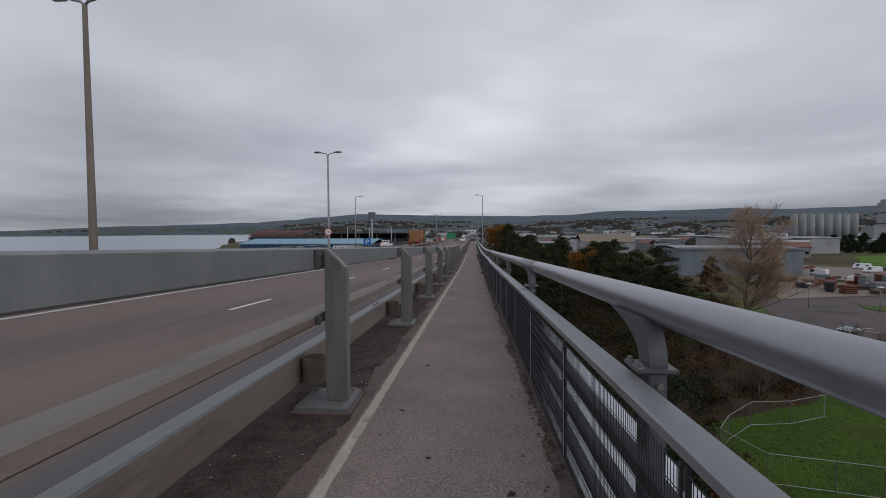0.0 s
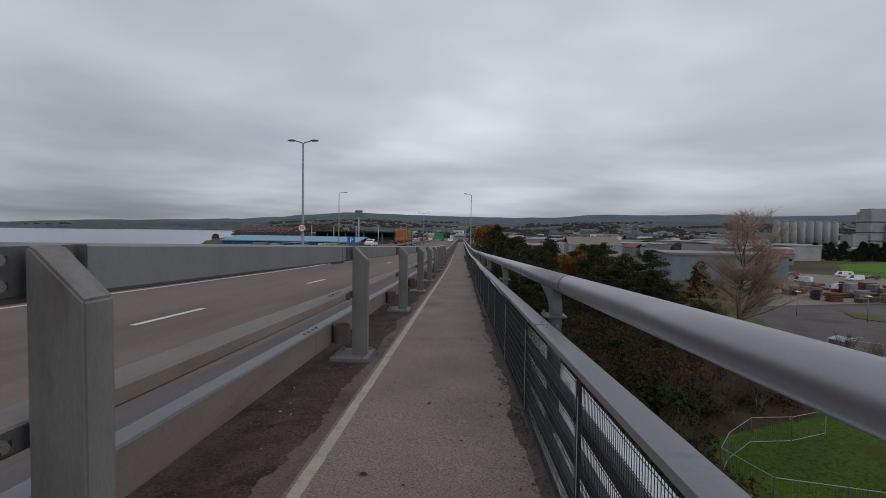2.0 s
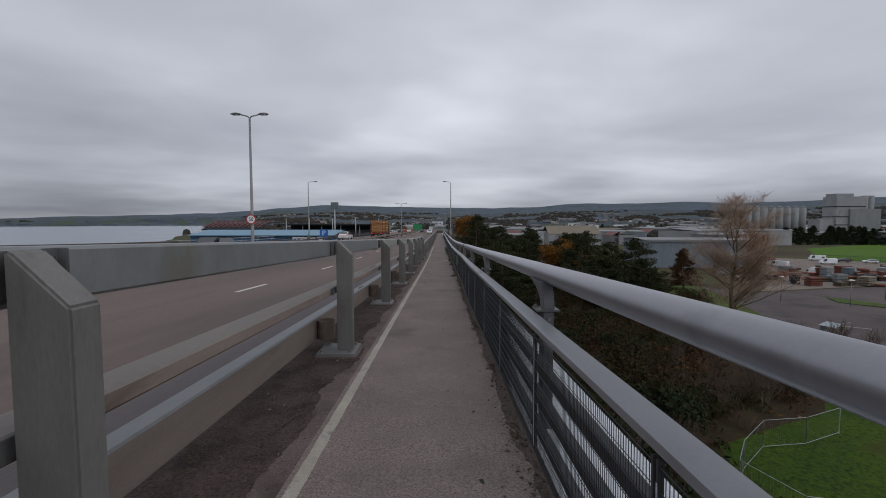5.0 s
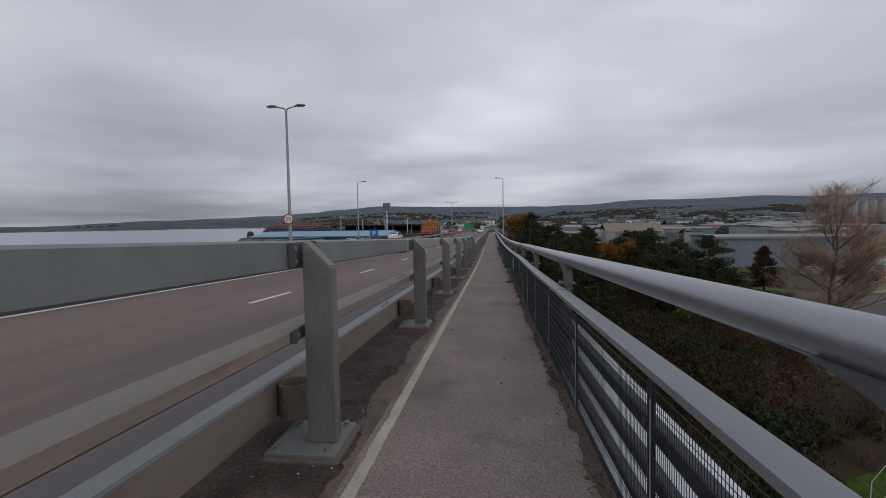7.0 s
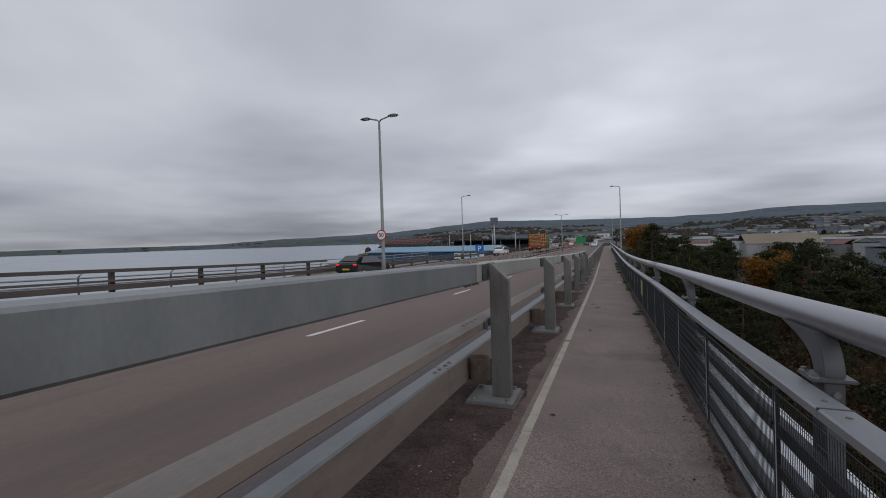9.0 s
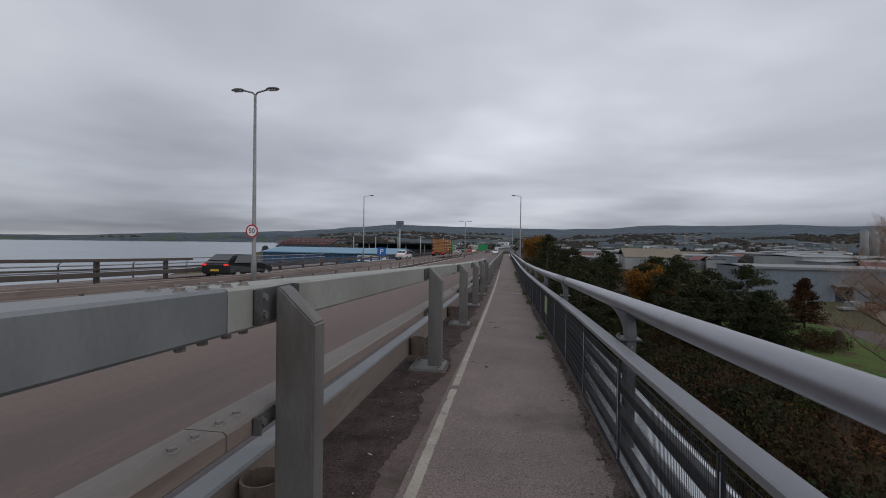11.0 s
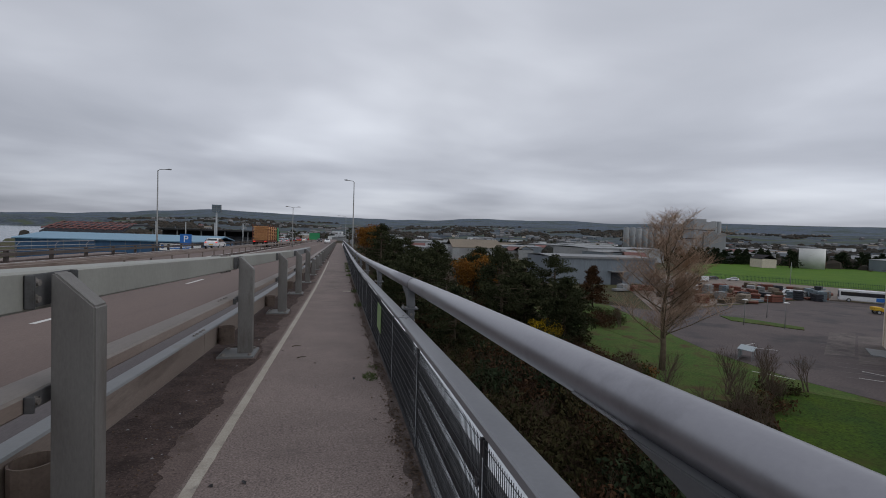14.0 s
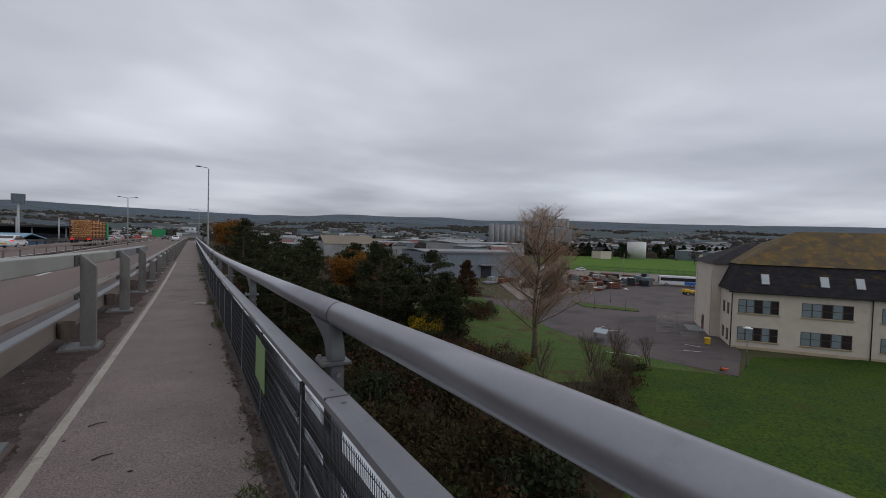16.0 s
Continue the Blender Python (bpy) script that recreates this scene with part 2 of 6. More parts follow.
# rail grey made darker: shade on the posts and arms is in the colour
M_POSTGREY = mat("shaded_parapet_grey", (0.0975, 0.09975, 0.1064), (0.1237, 0.126, 0.1338), 3.0, 0.45, 0.2, 0.03, 60, (0.11, 0.11, 0.115), 2.2, 0.6, grit=0.05)
M_GRASS = mat("mown_grass", (0.02079, 0.04878, 0.002766), (0.04042, 0.06933, 0.00461), 0.35, 0.9, 0, 1.0, 5.0, (0.0401, 0.04613, 0.007114), 0.18, 0.56, spec=0.15, grit=0.75)
M_BLADE = mat("grass_blades", (0.036, 0.066, 0.009), (0.0648, 0.099, 0.018), 3.0, 0.8, 0, 0, 20)
M_WORNLOT = mat("worn_pale_asphalt", (0.10, 0.083, 0.078), (0.16, 0.135, 0.125), 0.5, 0.85, 0, 0.3, 5.0, (0.075, 0.062, 0.06), 0.35, 0.5, spec=0.25, grit=0.3)
M_LOT = mat("car_park_asphalt", (0.06696, 0.05184, 0.05115), (0.1058, 0.08352, 0.07998), 0.12, 0.8, 0, 0.3, 4.0, (0.043, 0.038, 0.039), 0.16, 0.52, spec=0.3, grit=0.3)
M_YARD = mat("yard_gravel", (0.15, 0.12, 0.10), (0.21, 0.175, 0.15), 0.3, 0.9, 0, 0.4, 3.0, (0.10, 0.085, 0.075), 0.15, 0.55)
M_SOIL = mat("leaf_litter", (0.02756, 0.02037, 0.01309), (0.04725, 0.03055, 0.01746), 0.6, 0.95, 0, 0.8, 5.0, (0.035, 0.045, 0.015), 0.3, 0.52, spec=0.1)
M_BARK = mat("bark", (0.075, 0.058, 0.042), (0.12, 0.095, 0.068), 3.0, 0.9, 0, 0.6, 20, spec=0.15)
M_BARK_P = mat("poplar_bark", (0.10, 0.078, 0.053), (0.16, 0.125, 0.085), 2.0, 0.9, 0, 0.6, 15, spec=0.15)
M_TWIG = mat("bare_twigs", (0.075, 0.055, 0.042), (0.115, 0.085, 0.064), 1.0, 0.9, 0, 0, 10, spec=0.1)
M_TWIG_P = mat("poplar_twigs", (0.30, 0.208, 0.150), (0.39, 0.28, 0.205), 0.35, 0.9, 0, 0, 10, (0.273, 0.150, 0.085), 0.25, 0.52, spec=0.1)
M_TWIG_R = mat("russet_twigs", (0.06, 0.036, 0.0272), (0.092, 0.056, 0.04), 1.0, 0.9, 0, 0, 10, spec=0.1)


def leafmat(name, a, b):
    return mat(name, a, b, 0.5, 0.95, 0, 0, 3.0, spec=0.06)


M_PINE = leafmat("pine_needles", (0.02063, 0.02621, 0.01242), (0.05043, 0.05381, 0.02621))
M_PINE2 = leafmat("spruce_needles", (0.016, 0.0248, 0.0128), (0.0336, 0.044, 0.0216))
M_ORANGE = leafmat("autumn_leaves", (0.17, 0.068, 0.015), (0.24, 0.115, 0.025))
M_BROWNLEAF = leafmat("withered_leaves", (0.04339, 0.02432, 0.01409), (0.07595, 0.03969, 0.02048))
M_SCRUB = leafmat("scrub_leaves", (0.02351, 0.02394, 0.01056), (0.04555, 0.03872, 0.0169))
M_BROOM = leafmat("broom_leaves", (0.02732, 0.0359, 0.01197), (0.04684, 0.0561, 0.0187))
M_GORSE = leafmat("gorse_flowers", (0.42, 0.27, 0.012), (0.55, 0.37, 0.02))
M_RENDER = mat("harled_render", (0.57, 0.495, 0.41), (0.65, 0.57, 0.48), 0.6, 0.9, 0, 0.4, 20, (0.47, 0.40, 0.33), 0.5, 0.58)
M_QUOIN = mat("sandstone_trim", (0.42, 0.33, 0.22), (0.5, 0.40, 0.28), 1.0, 0.9, 0, 0.3, 15)
M_SLATE = mat("slate_roof", (0.024, 0.023, 0.026), (0.042, 0.039, 0.043), 0.9, 0.9, 0, 0.5, 7, (0.095, 0.062, 0.02), 0.4, 0.58, stretch=(1, 1, 3), spec=0.12, grit=0.4)
M_MOSS = mat("mossy_slate_roof", (0.055, 0.043, 0.032), (0.12, 0.08, 0.026), 0.5, 0.95, 0, 0.4, 9, (0.165, 0.095, 0.022), 0.8, 0.5, grit=0.4)
M_GLASS = mat("window_glass", (0.02, 0.022, 0.026), (0.03, 0.033, 0.038), 0.5, 0.08, 0, 0, 5, spec=0.8)
M_BLIND = mat("window_blinds", (0.17, 0.22, 0.24), (0.23, 0.28, 0.30), 0.5, 0.35, 0, 0, 40, spec=0.5)
M_WINFRAME = mat("dark_window_frames", (0.06, 0.05, 0.048), (0.08, 0.065, 0.06), 2.0, 0.6)
M_DOOR = mat("maroon_door", (0.11, 0.02, 0.025), (0.14, 0.03, 0.03), 2.0, 0.5)
M_BLUECLAD = mat("blue_cladding", (0.030, 0.085, 0.17), (0.042, 0.105, 0.20), 0.3, 0.55, 0, 0.1, 4, stretch=(3, 3, 0.2))
M_BLUEROOF = mat("pale_blue_roof", (0.14, 0.26, 0.36), (0.17, 0.30, 0.40), 0.2, 0.55, 0, 0.1, 3)
M_GREYCLAD = mat("grey_cladding", (0.153, 0.1798, 0.2065), (0.1913, 0.218, 0.2448), 0.15, 0.6, 0, 0.05, 3, stretch=(2, 2, 0.3))
M_PALEROOF = mat("pale_sheet_roof", (0.1755, 0.1814, 0.1872), (0.234, 0.2399, 0.2457), 0.1, 0.6, 0, 0.05, 2)
M_BUFF = mat("buff_sheet_roof", (0.1721, 0.1401, 0.105), (0.2104, 0.1743, 0.132), 0.1, 0.8, 0, 0.05, 2)
M_CONC = mat("pale_concrete", (0.1944, 0.2052, 0.2088), (0.2592, 0.2664, 0.27), 0.15, 0.8, 0, 0.1, 2, (0.22, 0.225, 0.22), 0.1, 0.56, stretch=(1, 1, 0.3))
M_TOWER = mat("weathered_concrete", (0.27, 0.275, 0.28), (0.34, 0.345, 0.35), 0.1, 0.85, 0, 0.1, 2, (0.22, 0.22, 0.22), 0.08, 0.55)
M_REDROOF = mat("red_stand_roof", (0.14, 0.06, 0.055), (0.19, 0.085, 0.078), 0.2, 0.7, 0, 0.05, 2)
M_DARK = mat("dark_interior", (0.02, 0.022, 0.028), (0.035, 0.037, 0.045), 0.2, 0.8)
M_SEAT = mat("grey_seating", (0.12, 0.13, 0.15), (0.20, 0.21, 0.23), 0.4, 0.8)
M_RUST = mat("rusty_steel", (0.12, 0.0385, 0.0245), (0.165, 0.0595, 0.0385), 0.6, 0.8)
M_STEELBLUE = mat("blue_grey_crate", (0.12, 0.1566, 0.1815), (0.15, 0.1856, 0.209), 0.6, 0.6)
M_YELLOW = mat("yellow_paint", (0.6, 0.36, 0.02), (0.65, 0.42, 0.03), 0.6, 0.5)
M_HIVIS = mat("orange_plastic", (0.7, 0.13, 0.03), (0.75, 0.17, 0.04), 0.6, 0.5)
M_TYRE = mat("tyre_rubber", (0.018, 0.018, 0.018), (0.028, 0.028, 0.028), 5, 0.85)
M_CAR_W = mat("white_car_paint", (0.70, 0.71, 0.72), (0.75, 0.76, 0.77), 0.6, 0.25, 0, 0, 10)
M_CAR_K = mat("black_car_paint", (0.02, 0.02, 0.022), (0.03, 0.03, 0.033), 0.6, 0.2, 0.1, 0, 10)
M_CAR_R = mat("red_car_paint", (0.30, 0.02, 0.02), (0.35, 0.03, 0.03), 0.6, 0.25, 0, 0, 10)
M_CAR_S = mat("silver_car_paint", (0.40, 0.42, 0.44), (0.46, 0.48, 0.5), 0.6, 0.3, 0.4, 0, 10)
M_TAIL = mat("tail_lamp", (0.5, 0.01, 0.01), (0.55, 0.02, 0.02), 5, 0.3, emit=((1, 0.05, 0.04), 0.6))
M_LOGS = mat("cut_log_ends", (0.42, 0.20, 0.085), (0.55, 0.30, 0.14), 3.0, 0.85, 0, 0.2, 20)
M_FENCE = mat("fence_steel", (0.294, 0.308, 0.315), (0.35, 0.364, 0.371), 4, 0.5, 0.3, 0, 50)
M_GREENFENCE = mat("green_fence_paint", (0.03, 0.075, 0.045), (0.04, 0.09, 0.055), 3, 0.6)
M_LEAFHEAP = mat("wet_dead_leaves", (0.042, 0.028, 0.02), (0.095, 0.06, 0.038), 30, 0.8, 0, 0, 60)
M_LEAFLITTER = mat("fallen_leaves", (0.06, 0.038, 0.025), (0.12, 0.075, 0.045), 30, 0.9, 0, 0, 60)


# ---- mesh helpers ----
def part(name, bm, material, parent=None, label=""):
    me = bpy.data.meshes.new(name)
    bm.to_mesh(me)
    bm.free()
    me.materials.append(material)
    ob = new(name, me)
    ob.parent = parent
    if label:
        tagged(ob, label)
    return ob


def pydata(name, verts, faces, material, parent=None, label="", smooth=False):
    me = bpy.data.meshes.new(name)
    me.from_pydata([tuple(v) for v in verts], [], faces)
    me.materials.append(material)
    if smooth:
        for p in me.polygons:
            p.use_smooth = True
    ob = new(name, me)
    ob.parent = parent
    if label:
        tagged(ob, label)
    return ob


def thing(name, label, category, group="", at=None, kind=""):
    e = new(name)
    e.empty_display_size = 0.2
    if at is not None:
        e.matrix_basis = at
    return tagged(e, label, category, group, kind)


def box(x0, x1, y0, y1, z0, z1, bevel=0.0, bm=None, m=None):
    own = bmesh.new()
    bmesh.ops.create_cube(own, size=1.0)
    for v in own.verts:
        v.co = Vector((x0 + (v.co.x + 0.5) * (x1 - x0), y0 + (v.co.y + 0.5) * (y1 - y0), z0 + (v.co.z + 0.5) * (z1 - z0)))
    if bevel:
        bmesh.ops.bevel(own, geom=own.edges[:], offset=bevel, segments=2, affect="EDGES", clamp_overlap=True)
    if m is not None:
        bmesh.ops.transform(own, matrix=m, verts=own.verts)
    if bm is None:
        return own
    me = bpy.data.meshes.new("tmp")
    own.to_mesh(me)
    own.free()
    bm.from_mesh(me)
    bpy.data.meshes.remove(me)
    return bm


def rod(p, q, r0, r1=None, n=8, bm=None, caps=True):
    bm = bm or bmesh.new()
    p, q = Vector(p), Vector(q)
    r1 = r0 if r1 is None else r1
    d = (q - p).normalized()
    s = d.cross(Vector((0, 0, 1)) if abs(d.z) < 0.9 else Vector((1, 0, 0))).normalized()
    u = d.cross(s)
    ra, rb = [], []
    for i in range(n):
        a = 2 * math.pi * i / n
        w = s * math.cos(a) + u * math.sin(a)
        ra.append(bm.verts.new(p + w * r0))
        rb.append(bm.verts.new(q + w * r1))
    for i in range(n):
        f = bm.faces.new((ra[i], ra[(i + 1) % n], rb[(i + 1) % n], rb[i]))
        f.smooth = n > 6
    if caps:
        bm.faces.new(ra[::-1])
        bm.faces.new(rb)
    return bm


def tube(pts, r, n=10, bm=None):
    """A round bar along a polyline."""
    bm = bm or bmesh.new()
    pts = [Vector(p) for p in pts]
    rings = []
    for i, p in enumerate(pts):
        d = (pts[min(i + 1, len(pts) - 1)] - pts[max(i - 1, 0)]).normalized()
        s = d.cross(Vector((0, 0, 1)) if abs(d.z) < 0.9 else Vector((0, 1, 0))).normalized()
        u = d.cross(s)
        rr = r[i] if isinstance(r, (list, tuple)) else r
        rings.append([bm.verts.new(p + (s * math.cos(2 * math.pi * k / n) + u * math.sin(2 * math.pi * k / n)) * rr) for k in range(n)])
    for a, b in zip(rings, rings[1:]):
        for k in range(n):
            f = bm.faces.new((a[k], a[(k + 1) % n], b[(k + 1) % n], b[k]))
            f.smooth = True
    bm.faces.new(rings[0][::-1])
    bm.faces.new(rings[-1])
    return bm


def prism(poly, axis, lo, hi, bm=None):
    """A closed outline pushed from lo to hi along 'x', 'y' or 'z'."""
    bm = bm or bmesh.new()

    def at(p, w):
        return {"x": (w, p[0], p[1]), "y": (p[0], w, p[1]), "z": (p[0], p[1], w)}[axis]
    a = [bm.verts.new(at(p, lo)) for p in poly]
    b = [bm.verts.new(at(p, hi)) for p in poly]
    n = len(poly)
    for i in range(n):
        bm.faces.new((a[i], a[(i + 1) % n], b[(i + 1) % n], b[i]))
    bm.faces.new(a[::-1])
    bm.faces.new(b)
    bmesh.ops.recalc_face_normals(bm, faces=bm.faces[:])
    return bm


def deck_z(y):
    """Height of the bridge's footway: it falls, then eases off."""
    if y < 24:
        return 0.39 - 0.0365 * y
    s0, s1, ln = -0.0365, -0.012, 22.0
    z0 = 0.39 - 0.0365 * 24
    d = min(y - 24, ln)
    return z0 + s0 * d + (s1 - s0) * d * d / (2 * ln) + s1 * max(0.0, y - 24 - ln)


def drift(y):
    """The parapet leaves the road barrier a little as the path goes on."""
    s = max(0.0, min(1.0, (y - 16) / 6.5))
    return 0.078 + 0.07 * s * s * (3 - 2 * s)


def steps(y0, y1, s=2.07):
    n = max(1, math.ceil((y1 - y0) / s))
    return [y0 + (y1 - y0) * i / n for i in range(n + 1)]


def sweep(profile, y0, y1, off=None, bm=None, s=2.07, close=True, smooth=False):
    """A profile of (x, height over deck) run along the deck."""
    bm = bm or bmesh.new()
    rings = []
    for y in steps(y0, y1, s if y1 < 80 else max(s, 4.0)):
        o = off(y) if off else 0.0
        rings.append([bm.verts.new((x + o, y, deck_z(y) + h)) for x, h in profile])
    n = len(profile)
    for a, b in zip(rings, rings[1:]):
        for k in range(n if close else n - 1):
            f = bm.faces.new((a[k], a[(k + 1) % n], b[(k + 1) % n], b[k]))
            f.smooth = smooth
    if close:
        bm.faces.new(rings[0][::-1])
        bm.faces.new(rings[-1])
    bmesh.ops.recalc_face_normals(bm, faces=bm.faces[:])
    return bm


def rect(x0, x1, h0, h1, c=0.0):
    if not c:
        return [(x0, h0), (x1, h0), (x1, h1), (x0, h1)]
    return [(x0 + c, h0), (x1 - c, h0), (x1, h0 + c), (x1, h1 - c), (x1 - c, h1), (x0 + c, h1), (x0, h1 - c), (x0, h0 + c)]


def words(name, text, size, m, material, parent=None, depth=0.004):
    cu = bpy.data.curves.new(name, "FONT")
    cu.body, cu.size, cu.align_x, cu.align_y, cu.extrude = text, size, "CENTER", "CENTER", depth
    tmp = bpy.data.objects.new(name + "_tmp", cu)
    me = bpy.data.meshes.new_from_object(tmp)
    bpy.data.objects.remove(tmp)
    me.materials.append(material)
    ob = new(name, me)
    ob.parent = parent
    ob.matrix_basis = m
    return ob

# ---- the bridge: deck, footway, carriageways ----
Y0, Y1 = -30.0, 420.0
ROAD_H = -0.09
footway = tagged(part("footway", sweep(rect(-1.12, 0.47, -0.3, 0.0), Y0, 170, lambda y: drift(y) * 0.8), M_PATH), "grey-brown asphalt footway of the bridge", "footway", kind="structure")
verge = tagged(part("grit_strip", sweep(rect(-2.0, -0.95, -0.3, -0.012), Y0, 170, None), M_DIRT), "dirty grit strip under the road barrier", "verge", kind="structure")
road = tagged(part("road_near", sweep(rect(-10.4, -2.0, -0.5, ROAD_H), Y0, Y1, None), M_ROAD), "brown-grey asphalt carriageway beside the footway", "road", kind="structure")
tagged(part("road_edge_strip", sweep(rect(-3.05, -2.0, -0.3, ROAD_H + 0.004), Y0, 170, None), M_GUTTER), "darker asphalt strip at the road edge", "road", kind="structure")
median = tagged(part("road_median", sweep(rect(-11.2, -10.4, -0.5, ROAD_H + 0.05), Y0, Y1, None), M_DIRT), "gritty central reserve between carriageways", "road", kind="structure")
road2 = tagged(part("road_far", sweep(rect(-19.2, -11.2, -0.5, ROAD_H), Y0, Y1, None), M_ROAD), "far asphalt carriageway of the bridge", "road", kind="structure")
tagged(part("bridge_girder", sweep(rect(-18.6, 0.2, -2.2, -0.5), Y0, 170, None), M_TOWER), "painted steel girder under the deck", "bridge", kind="structure")
tagged(part("deck_ledge", sweep(rect(0.47, 1.20, -0.45, -0.05, 0.01), Y0, 170, drift), M_LEDGE), "pale painted steel ledge outside the parapet", "bridge", kind="structure")
bm = bmesh.new()
prev = None
for i in range(1800):
    y = -8 + 0.035 * i
    ox = 0.003 * min(y, 35)
    e0 = 0.006 * noise.noise((y * 9.0, 0.3, 5.0)) + 0.010 * max(0.0, noise.noise((y * 3.1, 7.0, 1.0)) - 0.35) * 4
    e1 = 0.006 * noise.noise((y * 8.0, 3.3, 2.0)) - 0.010 * max(0.0, noise.noise((y * 2.7, 1.0, 9.0)) - 0.35) * 4
    cur = [bm.verts.new((x + ox, y, deck_z(y) + h)) for x, h in ((-1.048 + e0, 0.0005), (-1.046 + e0, 0.005), (-0.968 + e1, 0.005), (-0.966 + e1, 0.0005))]
    if prev and not 19.6 < y < 19.74:
        for q in range(3):
            bm.faces.new((prev[q], prev[q + 1], cur[q + 1], cur[q]))
    prev = cur
tagged(part("footway_line", bm, M_WHITE), "worn white line along the footway", "marking", kind="structure")
for x in (-10.0, -11.55, -18.7):
    tagged(part("edge_line", sweep([(x - 0.07, ROAD_H + 0.001), (x + 0.07, ROAD_H + 0.001), (x + 0.07, ROAD_H + 0.006), (x - 0.07, ROAD_H + 0.006)], Y0, 300, None), M_WHITE2), "white edge line on the road", "marking", kind="structure")
for k in range(-4, 28):
    for x, ph in ((-5.95, 10.2), (-15.1, 13.0)):
        y = ph + 9.0 * k
        tagged(part("lane_dash", sweep([(x - 0.06, ROAD_H + 0.001), (x + 0.06, ROAD_H + 0.001), (x + 0.06, ROAD_H + 0.006), (x - 0.06, ROAD_H + 0.006)], y, y + 2.15, None), M_WHITE2), "white lane dash", "marking", "lane dashes", "structure")

# darker patched strips of asphalt beside the white line
bm = bmesh.new()
prev = None
for i in range(2100):
    y = -6 + 0.03 * i
    post = abs(((y - 3.95) / 4.14 + 0.5) % 1.0 - 0.5) * 4.14
    w = 0.11 + 0.07 * noise.noise((y * 0.8, 4.0, 1.0)) + 0.05 * noise.noise((y * 4.0, 1.0, 2.0)) + 0.035 * noise.noise((y * 13.0, 5.0, 2.0)) + 0.02 * noise.noise((y * 37.0, 5.0, 2.0)) + 0.12 * math.exp(-((post - 1.2) / 0.7) ** 2)
    cur = (bm.verts.new((-1.02 - w, y, deck_z(y) - 0.006)), bm.verts.new((-0.9, y, deck_z(y) - 0.006)))
    if prev:
        bm.faces.new((prev[0], prev[1], cur[1], cur[0]))
    prev = cur
tagged(part("asphalt_margin", bm, M_PATCH), "ragged asphalt margin beside the grit", "margin", kind="structure")

# dark strip of rotted leaves and silt at the foot of the parapet
bm = bmesh.new()
prev = None
for i in range(900):
    y = -4 + 0.06 * i
    w = 0.12 + 0.08 * noise.noise((y * 0.9, 2.0, 7.0)) + 0.06 * noise.noise((y * 4.5, 6.0, 2.0)) + 0.02 * noise.noise((y * 15.0, 6.0, 2.0))
    xe = 0.468 + drift(y) * 0.8
    cur = (bm.verts.new((xe - max(0.02, w), y, deck_z(y) + 0.002)), bm.verts.new((xe - max(0.02, w) * 0.5, y, deck_z(y) + 0.012)), bm.verts.new((xe, y, deck_z(y) + 0.016)))
    if prev:
        for q in range(2):
            bm.faces.new((prev[q], prev[q + 1], cur[q + 1], cur[q]))
    prev = cur
tagged(part("silt_strip", bm, M_SILT), "dark silt and rotted leaves along the parapet foot", "debris", kind="structure")

# ---- road barrier posts and rails ----
POST0, STEP = 3.75, 4.14


def hexbolt(x, y, z, r=0.018, h=0.016, bm=None):
    bm = rod((x, y, z - 0.01), (x, y, z + h * 0.35), r * 1.5, None, 10, bm)
    return rod((x, y, z), (x, y, z + h), r, None, 6, bm)


